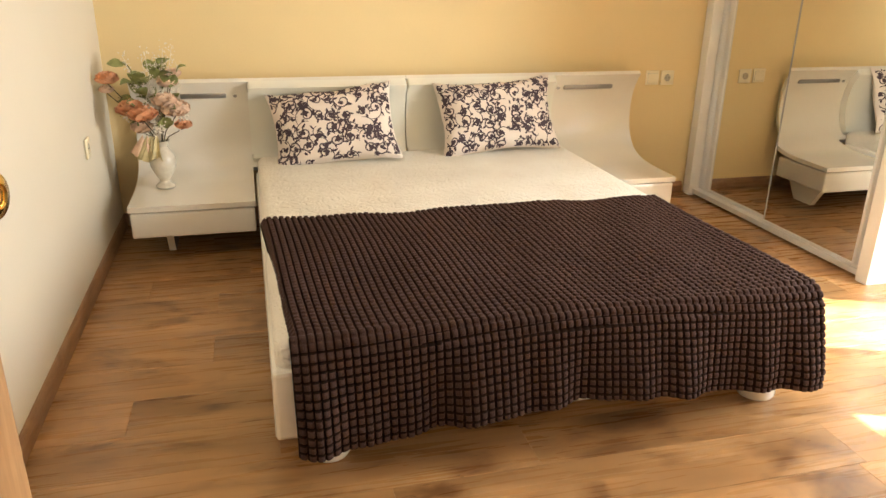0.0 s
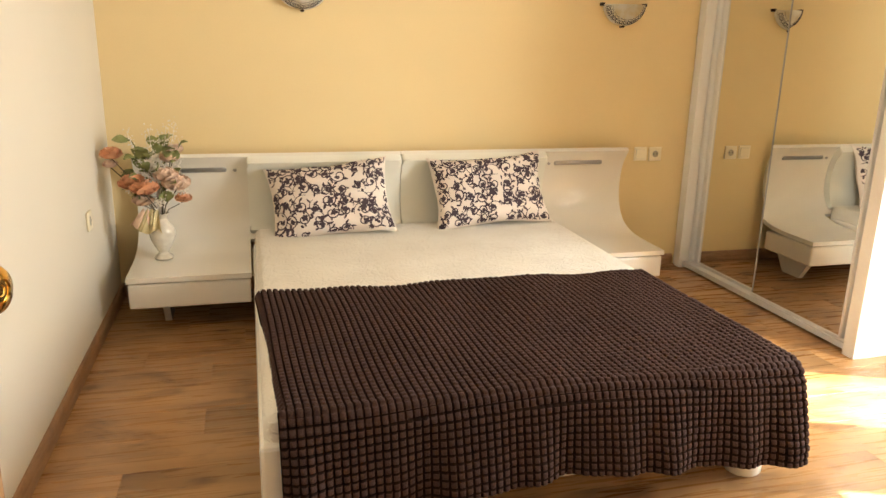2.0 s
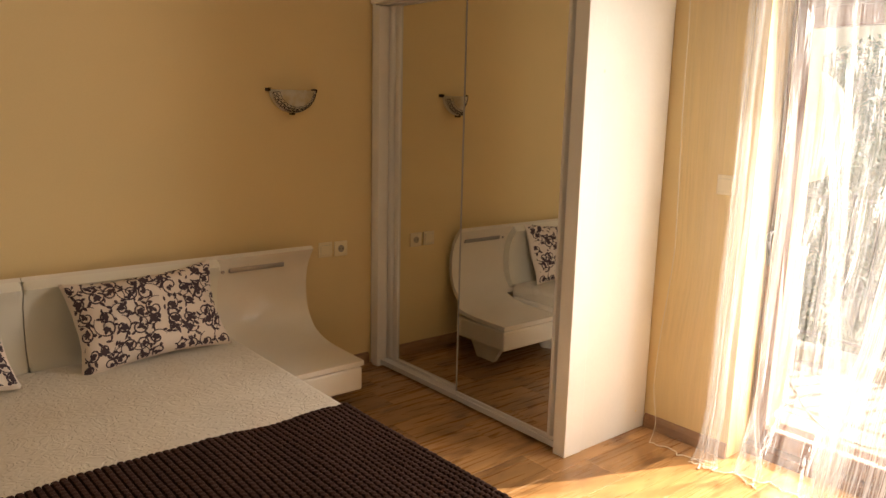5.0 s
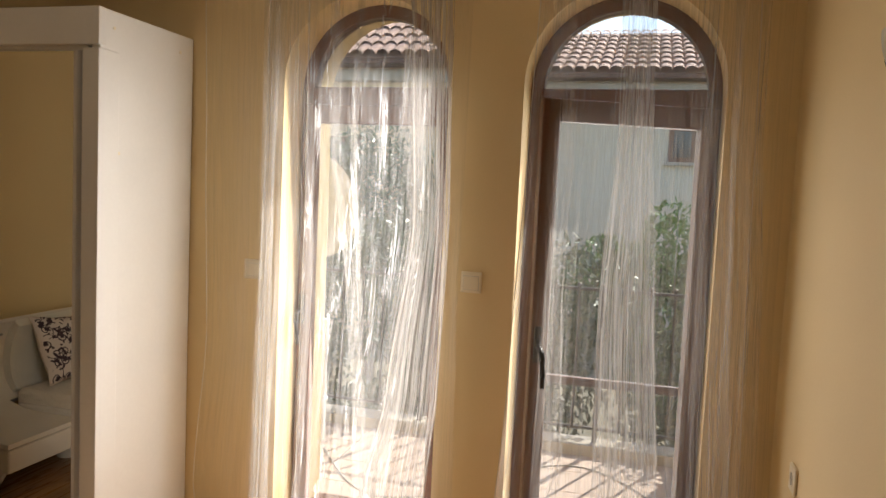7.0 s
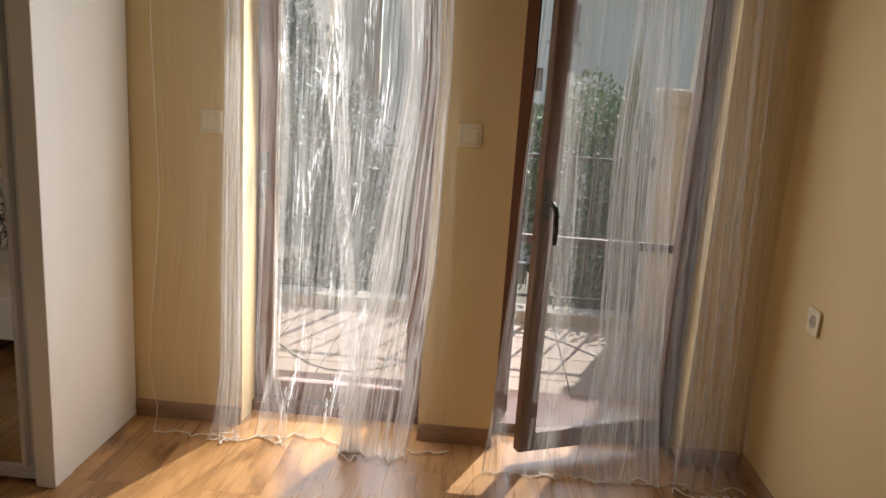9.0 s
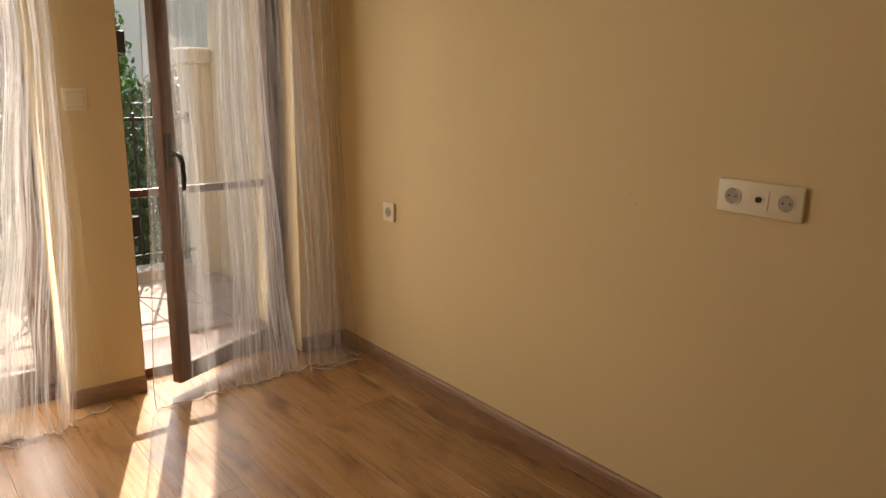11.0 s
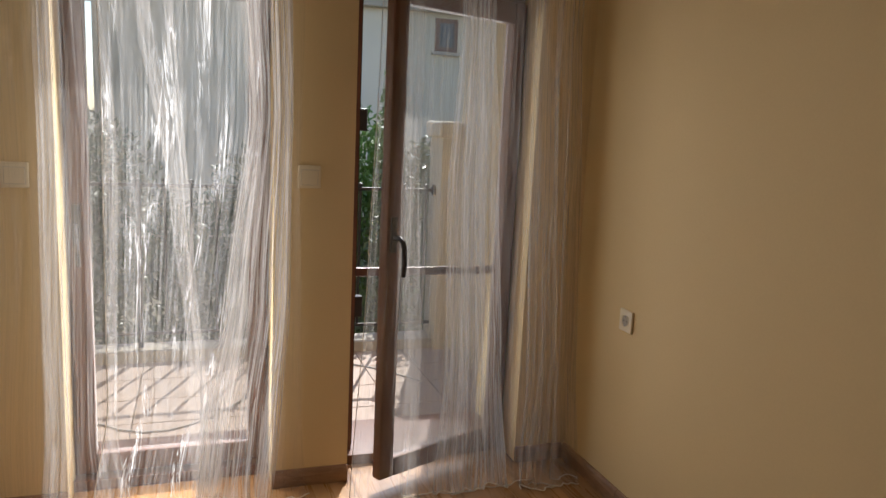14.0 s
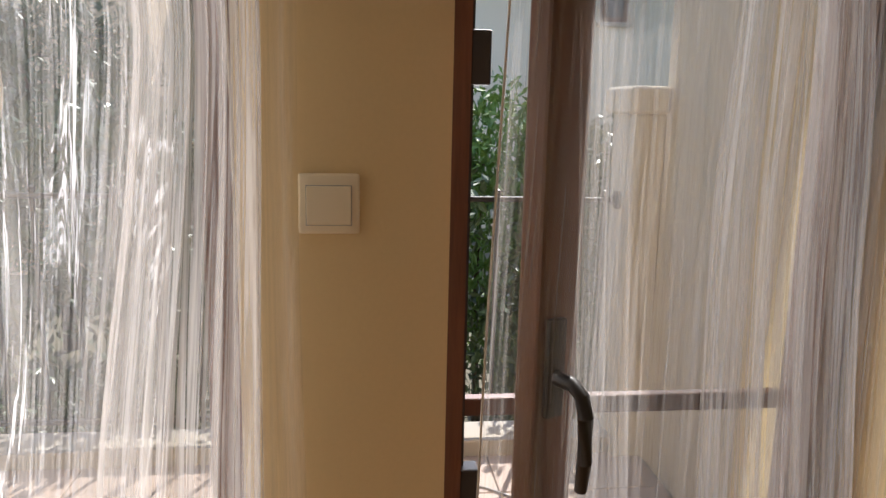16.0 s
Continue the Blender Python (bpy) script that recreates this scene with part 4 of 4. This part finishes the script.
# ---- air conditioner ----
def air_conditioner():
    ob = thing("air_conditioner", "white split air conditioner high above the wardrobe", "air conditioner")
    y0, y1 = 2.43, 3.22
    o = [(XC - 0.001, 2.29), (XC - 0.12, 2.285), (XC - 0.185, 2.315), (XC - 0.20, 2.36), (XC - 0.195, 2.53), (XC - 0.17, 2.57), (XC - 0.001, 2.57)]
    b = bmesh.new()
    r0, r1 = [b.verts.new((x, y0, z)) for x, z in o], [b.verts.new((x, y1, z)) for x, z in o]
    for k in range(len(o)):
        b.faces.new((r0[k], r0[(k + 1) % len(o)], r1[(k + 1) % len(o)], r1[k]))
    b.faces.new(r0[::-1])
    b.faces.new(r1)
    bmesh.ops.bevel(b, geom=[e for e in b.edges], offset=0.006, segments=2, affect="EDGES")
    part("casing", b, WHITEPAINT, ob, smooth=True)
    part("outlet_slot", box((XC - 0.192, y0 + 0.12, 2.305), (XC - 0.14, y1 - 0.06, 2.318)), BLACK, ob, "dark air outlet")
    part("louvre", box((XC - 0.199, y0 + 0.12, 2.322), (XC - 0.188, y1 - 0.06, 2.34), 0.003), WHITEPAINT, ob)
    part("trim_line", box((XC - 0.202, y0 + 0.03, 2.352), (XC - 0.194, y1 - 0.03, 2.357)), BLACK, ob)
    part("badge", lathe([(0.012, 0), (0.012, 0.002), (0, 0.002)], 16, m=pose(XC - 0.2, y0 + 0.05, 2.335, 0, -90, 0)), GREYPLASTIC, ob)
    return ob


air_conditioner()


# ---- sheer curtains ----
def along(rows, z):
    """The row (z, from y, to y, x) at a height, eased between the given ones."""
    if z >= rows[0][0]:
        return rows[0][1:]
    for p, q in zip(rows, rows[1:]):
        if z >= q[0]:
            t = (p[0] - z) / (p[0] - q[0])
            t = 0.5 * t + 0.5 * t * t * (3 - 2 * t)
            return [a + (b - a) * t for a, b in zip(p[1:], q[1:])]
    return rows[-1][1:]


def hanging(name, label, panels):
    """panels: rows of (z, from y, to y, x) from the top down; folds; their depth; cloth; seed; how far the foot trails into the room."""
    ob = thing(name, label, "curtain", "sheer curtains")
    for rows, folds, depth, cloth, seed, trail in panels:
        width = max(abs(r[1] - r[2]) for r in rows) * (1.0 + 12 * depth)

        def fn(u, v, rows=rows, folds=folds, depth=depth, seed=seed, trail=trail):
            z = 2.62 * (1 - v)
            a, b, x = along(rows, z)
            bend = noise.noise(Vector((u * folds * 0.8 + seed, v * 1.1, seed)))
            ph = 2 * math.pi * folds * (u + bend * 0.16 / max(1.0, folds * 0.4))
            size = depth * (0.6 + 0.5 * v)
            fx = size * (math.sin(ph) + 0.5 * math.sin(2.3 * ph + seed) + 0.35 * math.sin(4.1 * ph + 2 * seed + 3 * v))
            fy = 0.4 * depth * math.sin(2 * ph + 1.3 * seed + 2 * v)
            fx += 0.0025 * noise.noise(Vector((u * 60, v * 9, seed))) + 0.012 * noise.noise(Vector((u * 2 + seed, v * 3, 4.0)))
            low = max(0.0, (0.10 - z) / 0.10)
            fx -= (trail * (0.7 + 0.5 * math.sin(4.3 * u + seed)) + 0.012 * math.sin(9 * u + 2 * seed)) * low * low
            return Vector((x + fx, a + (b - a) * u + fy + 0.01 * low * math.sin(11 * u + seed), 0.005 + z * (0.985 + 0.012 * math.sin(3 * u + seed) * low)))
        nu = max(30, int(folds * 18))
        part("panel", sheet(fn, nu, 64, us=width, vs=2.6), cloth, ob, "", True)
        hem = [fn(k / nu, 1.0) + Vector((-0.001, 0, 0.001)) for k in range(nu + 1)]
        part("hem_cord", tube(hem, 0.0024, 5), HEM, ob, "weighted hem cord")
        if cloth in (FAINT, SHEER, VEIL):
            part("side_hem", tube([fn(0, k / 64) for k in range(65)], 0.0016, 5), HEM, ob, "rolled side hem")
    return ob


HEM = plain("hem_cord", (0.62, 0.56, 0.47), 0.7)
hanging("curtain", "white crinkled sheer curtain gathered across the closed balcony door", [
    (((2.6, 2.42, 2.06, 2.97), (1.6, 2.39, 2.06, 2.96), (0.9, 2.37, 2.06, 2.96), (0.25, 2.42, 2.08, 2.95), (0, 2.38, 2.10, 2.94)), 1.3, 0.012, FAINT, 1.0, 0.03),
    (((2.6, 2.10, 1.96, 2.95), (1.8, 2.11, 1.94, 2.95), (1.3, 2.12, 1.91, 2.95), (0.3, 2.14, 1.93, 2.93), (0, 2.17, 1.88, 2.93)), 2.4, 0.014, FOLDED, 2.3, 0.04),
    (((2.6, 2.13, 2.06, 2.93), (1.3, 2.13, 2.07, 2.93), (0.3, 2.14, 2.06, 2.92), (0, 2.16, 2.07, 2.90)), 1.6, 0.012, FOLDED, 14.0, 0.02),
    (((2.6, 1.97, 1.42, 2.97), (1.4, 1.95, 1.45, 2.96), (0.4, 1.96, 1.56, 2.96), (0, 2.02, 1.62, 2.98)), 3.0, 0.011, SHEER, 3.1, 0.05),
    (((2.6, 1.86, 1.80, 2.93), (1.75, 1.85, 1.80, 2.93), (1.1, 1.75, 1.71, 2.93), (0.6, 1.70, 1.655, 2.92), (0, 1.69, 1.62, 2.92)), 1.1, 0.007, FOLDED, 19.0, 0.02),
    (((2.6, 1.74, 1.71, 2.94), (1.75, 1.76, 1.73, 2.94), (0.9, 1.70, 1.675, 2.94), (0.4, 1.665, 1.63, 2.93), (0, 1.66, 1.61, 2.91)), 1.0, 0.006, FOLDED, 20.0, 0.02),
    (((2.6, 1.57, 1.38, 2.94), (2.0, 1.53, 1.37, 2.94), (1.4, 1.50, 1.355, 2.93), (0.75, 1.58, 1.36, 2.92), (0.34, 1.66, 1.39, 2.91), (0, 1.69, 1.42, 2.90)), 3.6, 0.015, GATHERED, 4.4, 0.03),
    (((2.6, 1.60, 1.53, 2.92), (1.4, 1.51, 1.45, 2.91), (0.75, 1.59, 1.51, 2.90), (0.34, 1.67, 1.58, 2.89), (0, 1.69, 1.60, 2.88)), 1.4, 0.010, FOLDED, 11.0, 0.03),
    (((2.6, 1.42, 1.31, 2.98), (1.2, 1.40, 1.325, 2.98), (0.3, 1.42, 1.31, 2.98), (0, 1.45, 1.29, 2.98)), 1.0, 0.010, FAINT, 6.0, 0.04),
])
hanging("curtain", "white crinkled sheer curtain covering the half-open balcony door", [
    (((2.6, 1.05, 0.46, 2.94), (1.7, 1.07, 0.46, 2.91), (0.9, 1.10, 0.44, 2.89), (0, 1.15, 0.42, 2.87)), 3.2, 0.008, VEIL, 7.0, 0.03),
    (((2.6, 1.02, 0.95, 2.94), (1.7, 1.01, 0.91, 2.92), (1.2, 0.99, 0.92, 2.90), (0.5, 0.96, 0.89, 2.88), (0, 0.97, 0.88, 2.86)), 1.4, 0.008, FOLDED, 16.0, 0.02),
    (((2.6, 0.79, 0.67, 2.95), (1.74, 0.775, 0.65, 2.94), (1.2, 0.80, 0.615, 2.93), (0.46, 0.785, 0.565, 2.91), (0, 0.82, 0.53, 2.87)), 3.0, 0.013, GATHERED, 8.2, 0.03),
    (((2.6, 0.50, 0.39, 2.95), (1.74, 0.50, 0.385, 2.94), (1.0, 0.48, 0.36, 2.92), (0.4, 0.46, 0.33, 2.89), (0, 0.50, 0.34, 2.83)), 1.8, 0.010, FOLDED, 17.0, 0.03),
    (((2.6, 0.42, 0.30, 2.96), (1.74, 0.40, 0.30, 2.95), (1.2, 0.38, 0.27, 2.94), (0.5, 0.39, 0.25, 2.91), (0, 0.46, 0.24, 2.84)), 1.9, 0.011, FOLDED, 10.4, 0.03),
    (((2.6, 0.34, 0.22, 2.98), (1.2, 0.31, 0.22, 2.97), (0.5, 0.29, 0.21, 2.94), (0, 0.33, 0.215, 2.88)), 1.2, 0.009, FAINT, 9.1, 0.03),
])

for x, z in ((1.42, 0.96), (1.40, 0.93)):
    solid("nail_hole", lathe([(0.0015, 0), (0.0015, 0.0012), (0, 0.0012)], 8, m=wall_pose("D", x, z)), BLACK, "tiny dark nail hole in the yellow wall", "nail hole", "nail holes")


# ---- terrace ----
TX, TY0, TY1 = 4.88, 0.16, 5.20
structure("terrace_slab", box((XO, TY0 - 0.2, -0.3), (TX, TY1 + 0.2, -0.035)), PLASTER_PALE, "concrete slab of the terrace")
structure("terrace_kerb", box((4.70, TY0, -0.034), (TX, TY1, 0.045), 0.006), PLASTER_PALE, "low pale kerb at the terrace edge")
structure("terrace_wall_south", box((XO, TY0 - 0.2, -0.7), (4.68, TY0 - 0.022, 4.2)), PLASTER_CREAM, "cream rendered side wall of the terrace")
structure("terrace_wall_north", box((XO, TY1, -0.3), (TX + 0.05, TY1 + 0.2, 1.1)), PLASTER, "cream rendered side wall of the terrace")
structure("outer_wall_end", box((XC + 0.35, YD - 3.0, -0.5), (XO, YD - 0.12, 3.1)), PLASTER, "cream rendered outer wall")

pil = thing("pillar", "pale rendered pillar with a moulded cap at the rail's end", "pillar")
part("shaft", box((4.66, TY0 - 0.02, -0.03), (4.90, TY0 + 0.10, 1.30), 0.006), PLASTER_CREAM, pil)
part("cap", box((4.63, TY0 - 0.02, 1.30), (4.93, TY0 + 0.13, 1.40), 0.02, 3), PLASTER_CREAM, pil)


def railing():
    ob = thing("railing", "black wrought-iron terrace railing with ball finials", "railing")
    y0, y1, x = TY0 + 0.10, TY1, 4.78
    part("top_rail", box((x - 0.012, y0, 0.965), (x + 0.012, y1, 0.985), 0.003), IRON, ob)
    part("bottom_rail", box((x - 0.012, y0, 0.12), (x + 0.012, y1, 0.138), 0.003), IRON, ob)
    part("end_boss", lathe([(0.035, 0), (0.035, 0.012), (0.02, 0.02), (0, 0.02)], 20, m=pose(x, y0, 0.975, -90, 0, 0)), IRON, ob)
    n = 36
    for i in range(n):
        y = y0 + 0.055 + i * (y1 - y0 - 0.1) / (n - 1)
        heavy = i % 8 == 4
        r = 0.014 if heavy else 0.0075
        foot = 0.045 if heavy else 0.125
        part("post" if heavy else "baluster", box((x - r, y - r, foot), (x + r, y + r, 0.99), 0.002), IRON, ob)
        part("finial", lathe([(0.004, 0), (0.012, 0.006), (0.015, 0.015), (0.012, 0.024), (0.003, 0.029)], 12, m=pose(x, y, 0.985)), IRON, ob, "", True)
    return ob


railing()


def satellite_dish():
    ob = thing("satellite_dish", "white satellite dish mounted on the terrace railing", "satellite dish")
    m = look((4.62, 2.70, 1.37), (6.6, 2.85, 1.95)) @ pose(0, 0, 0, 0, 180, 0)

    def fn(u, v):
        a, r = 2 * math.pi * u, 0.355 * max(v, 0.01)
        return m @ Vector((r * 0.8 * math.cos(a), r * math.sin(a), r * r * 0.55))
    bm = sheet(fn, 48, 12)
    bmesh.ops.remove_doubles(bm, verts=bm.verts, dist=1e-4)
    bmesh.ops.solidify(bm, geom=bm.faces[:], thickness=0.004)
    part("reflector", bm, DISHPAINT, ob, "", True)
    part("bracket", tube([m @ Vector((0, 0, -0.004)), (4.60, 2.72, 1.30), (4.77, 2.74, 1.22), (4.77, 2.74, 0.99)], 0.018, 10), STEEL, ob)
    part("arm", tube([m @ Vector((0, -0.34, 0.07)), m @ Vector((0, -0.22, 0.42))], 0.011, 8), STEEL, ob)
    part("receiver", tube([m @ Vector((0, -0.22, 0.40)), m @ Vector((0, -0.12, 0.36))], 0.026, 12), WHITEPAINT, ob)
    return ob


satellite_dish()


def garden_chair():
    ob = thing("garden_chair", "white plastic garden chair on the terrace", "chair")
    x0, x1, y0, y1 = 3.92, 4.36, 2.47, 2.87
    for x in (x0, x1):
        for y in (y0, y1):
            part("leg", box((x - 0.02, y - 0.02, -0.022), (x + 0.02, y + 0.02, 0.70 if x == x1 else 0.60), 0.006), WHITEPAINT, ob)
        part("armrest", box((x - 0.03, y0 - 0.03, 0.60), (x + 0.03, y1, 0.63), 0.01), WHITEPAINT, ob) if x == x0 else None
    part("seat", box((x0 - 0.03, y0 - 0.03, 0.22), (x1 + 0.03, y1 + 0.02, 0.255), 0.012), WHITEPAINT, ob)
    for k in range(5):
        y = y0 + 0.04 + k * 0.08
        part("back_slat", box((x1 - 0.012, y - 0.018, 0.256), (x1 + 0.012, y + 0.018, 0.68), 0.005), WHITEPAINT, ob)
    part("back_top", box((x1 - 0.022, y0 - 0.03, 0.68), (x1 + 0.022, y1 + 0.02, 0.73), 0.012), WHITEPAINT, ob)
    return ob


garden_chair()
cable = tube([(4.1 + 0.4 * math.sin(k * 0.35), 0.5 + 0.1 * k, -0.016) for k in range(20)], 0.004, 6)
solid("cable", cable, GREYPLASTIC, "thin grey cable lying across the terrace tiles", "cable")

# ---- garden and neighbours ----
structure("ground", box((XO, -400, -0.9), (900, 400, -0.7)), GROUND, "bare garden ground reaching the horizon")


def foliage(name, label, category, spots, count, size, mat, seed, trunk=None):
    """A crown of single leaves scattered over the given ellipsoids."""
    rnd = random.Random(seed)
    ob = thing(name, label, category)
    vs, fs = [], []
    weights = [r[0] * r[1] * r[2] for _, r in spots]
    for _ in range(count):
        c, r = rnd.choices(spots, weights)[0]
        d = Vector((rnd.gauss(0, 1), rnd.gauss(0, 1), rnd.gauss(0, 1))).normalized() * rnd.uniform(0.55, 1.08)
        p = Vector(c) + Vector((d.x * r[0], d.y * r[1], d.z * r[2]))
        q = Euler([rnd.uniform(0, 6.28) for _ in range(3)]).to_matrix()
        s = size * rnd.uniform(0.6, 1.3)
        k = len(vs)
        vs += [p + q @ Vector(v) for v in ((-s, 0, 0), (0, -s * 0.45, s * 0.12), (s, 0, 0), (0, s * 0.45, s * 0.12))]
        fs.append((k, k + 1, k + 2, k + 3))
    me = bpy.data.meshes.new("crown")
    me.from_pydata(vs, [], fs)
    me.materials.append(mat)
    crown = new("crown", me)
    crown.parent = ob
    for a, b, r in trunk or ():
        a, b = Vector(a), Vector(b)
        part("trunk", tube([a, (a + b) / 2 + Vector((0.03, 0.02, 0)), b], [r, r * 0.7, r * 0.35], 8), BARK, ob)
    return ob


BARK = wood("bark", (0.05, 0.035, 0.02), (0.12, 0.09, 0.06), (9, 9, 2), 0.9)
rr = random.Random(11)
for k in range(7):
    y = -1.6 + k * 0.95
    spots = [((5.75 + rr.uniform(-0.15, 0.15), y + rr.uniform(-0.4, 0.4), z), (0.42, 0.5, 0.38)) for z in (-0.35, 0.1, 0.5, 0.78 + rr.uniform(-0.05, 0.2))]
    foliage("hedge_shrub", "dense dark green leafy shrub behind the railing", "shrub", spots, 5200, 0.035, LEAFGREEN, 20 + k, [((5.75, y, -0.7), (5.75, y, 0.6), 0.03)])
foliage("conifer", "bright green conical conifer behind the railing", "tree",
        [((6.9, 0.05, z), (0.42 * (1.9 - z) / 2.4, 0.42 * (1.9 - z) / 2.4, 0.3)) for z in (-0.3, 0.1, 0.5, 0.85, 1.15, 1.4, 1.6)], 7000, 0.03, LEAFLIGHT, 3, [((6.9, 0.05, -0.7), (6.9, 0.05, 1.6), 0.05)])
foliage("bush", "light green leafy bush beyond the railing", "shrub", [((6.5, 0.5, 0.45), (0.4, 0.4, 0.7)), ((6.5, 0.42, 1.1), (0.28, 0.28, 0.42)), ((6.6, 0.9, 0.8), (0.3, 0.4, 0.4))], 6000, 0.035, LEAFLIGHT, 4, [((6.5, 0.5, -0.7), (6.5, 0.5, 1.0), 0.03)])
foliage("tree", "leafy green tree in front of the neighbouring house", "tree", [((8.2, 3.6, 1.3), (0.7, 0.8, 0.9)), ((8.0, 4.3, 0.8), (0.6, 0.6, 0.8)), ((8.3, 3.1, 0.6), (0.6, 0.6, 0.7))], 9000, 0.045, LEAFGREEN, 6, [((8.2, 3.6, -0.7), (8.2, 3.6, 1.2), 0.07)])


def house(name, label, x, y0, y1, eave, ridge, wallmat, openings):
    ob = thing(name, label, "house")
    part("wall", box((x, y0, -0.75), (x + 5, y1, eave)), wallmat, ob)
    part("cornice", box((x - 0.18, y0 - 0.1, eave - 0.22), (x, y1 + 0.1, eave - 0.05), 0.02), PLASTER_PALE, ob)
    part("soffit", box((x - 0.42, y0 - 0.25, eave), (x + 5.2, y1 + 0.25, eave + 0.07)), FRAME, ob)
    o = [(x - 0.45, eave + 0.071), (x + 5.2, eave + 0.071), (x + 3.0, ridge)]
    b = bmesh.new()
    r0, r1 = [b.verts.new((px, y0 - 0.25, pz)) for px, pz in o], [b.verts.new((px, y1 + 0.25, pz)) for px, pz in o]
    for k in range(3):
        b.faces.new((r0[k], r0[(k + 1) % 3], r1[(k + 1) % 3], r1[k]))
    b.faces.new(r0[::-1])
    b.faces.new(r1)
    roof = part("roof", b, ROOFTILE, ob)
    # barrel tiles
    run, rise = 3.45, ridge - eave - 0.071
    n = int((y1 - y0 + 0.5) / 0.2)
    vs, fs = [], []
    for i in range(n):
        cy = y0 - 0.25 + (i + 0.5) * 0.2
        for r in range(9):
            t0, t1 = r / 9, (r + 1.08) / 9
            k = len(vs)
            for t, lift in ((t0, 0.035), (t1, 0.0)):
                for a in range(7):
                    th = math.pi * a / 6
                    vs.append((x - 0.47 + run * t, cy - 0.1 * math.cos(th), eave + 0.075 + rise * t + 0.075 * math.sin(th) + lift))
            fs += [(k + a, k + a + 1, k + a + 8, k + a + 7) for a in range(6)]
    me = bpy.data.meshes.new("tiles")
    me.from_pydata(vs, [], fs)
    me.materials.append(ROOFTILE)
    tiles = new("tiles", me)
    tiles.parent = roof
    tagged(tiles, "barrel roof tiles", kind="stuff")
    for cy, z0, w, h in openings:
        win = part("window", box((x - 0.02, cy - w / 2, z0), (x + 0.002, cy + w / 2, z0 + h), 0.004), FRAME, ob)
        part("pane", box((x - 0.025, cy - w / 2 + 0.08, z0 + 0.08), (x - 0.019, cy + w / 2 - 0.08, z0 + h - 0.08)), DARKGLASS, win)
        part("sill", box((x - 0.09, cy - w / 2 - 0.06, z0 - 0.06), (x - 0.002, cy + w / 2 + 0.06, z0), 0.01), PLASTER_PALE, win)
    return ob


DARKGLASS = plain("dark_pane", (0.05, 0.06, 0.07), 0.08)
house("neighbour_house", "cream rendered house with barrel-tiled roof beyond the hedge", 13.5, -9.0, 3.2, 3.55, 5.0, PLASTER_CREAM, [(0.1, 2.2, 0.45, 0.6), (-2.63, 2.67, 0.43, 0.58)])
house("neighbour_house", "warm cream house with brown eaves and barrel-tiled roof", 11.0, 3.6, 13.0, 3.35, 5.2, PLASTER, [(5.4, 0.9, 1.0, 1.4), (8.5, 0.9, 1.0, 1.4)])


def neighbour_balcony():
    ob = thing("neighbour_balcony", "small black iron balcony on the neighbouring house", "balcony")
    x, y0, y1, z = 10.1, 3.7, 5.4, 1.0
    part("slab", box((x, y0, z - 0.15), (10.98, y1, z), 0.01), PLASTER_PALE, ob)
    part("rail", box((x, y0, z + 0.95), (x + 0.03, y1, z + 0.99)), IRON, ob)
    part("bottom_bar", box((x, y0, z + 0.1), (x + 0.03, y1, z + 0.13)), IRON, ob)
    for k in range(15):
        y = y0 + 0.02 + k * (y1 - y0 - 0.04) / 14
        part("baluster", box((x + 0.005, y - 0.01, z), (x + 0.025, y + 0.01, z + 0.95)), IRON, ob)
    return ob


neighbour_balcony()


# ---- floor planks and terrace tiles ----
def plank_mesh(name, w, d, h, bev, mat):
    bm = box((-w / 2, -d / 2, -h), (w / 2, d / 2, 0))
    top = [e for e in bm.edges if all(v.co.z > -1e-4 for v in e.verts)]
    bmesh.ops.bevel(bm, geom=top, offset=bev, segments=1, affect="EDGES")
    me = bpy.data.meshes.new(name)
    bm.to_mesh(me)
    bm.free()
    me.materials.append(mat)
    return me


floor_ob = bpy.data.objects["floor"]
PW, PL = 0.193, 1.285
full = plank_mesh("plank", PL - 0.0004, PW - 0.0004, 0.0115, 0.0005, FLOOR)
rp = random.Random(3)
row = 0
y = -0.25
while y < YA:
    x = XB - 0.02 - rp.uniform(0.05, 1.2)
    while x < XC + 0.13:
        a, b = max(x, XB - 0.14), min(x + PL, 3.17)
        if b - a > 0.04:
            if b - a > PL - 0.01:
                me = full
            else:
                me = plank_mesh("plank", b - a - 0.0004, PW - 0.0004, 0.0115, 0.0005, FLOOR)
            p = new("plank", me)
            p.parent = floor_ob
            p.location = ((a + b) / 2, y + PW / 2, 0)
        x += PL
    y += PW
slab = bpy.data.objects["terrace_slab"]
tile = plank_mesh("tile", 0.296, 0.296, 0.012, 0.003, TERRA)
for i in range(4):
    for j in range(17):
        p = new("tile", tile)
        p.parent = slab
        p.location = (XO + 0.15 + i * 0.3, TY0 + 0.145 + j * 0.3, -0.021)
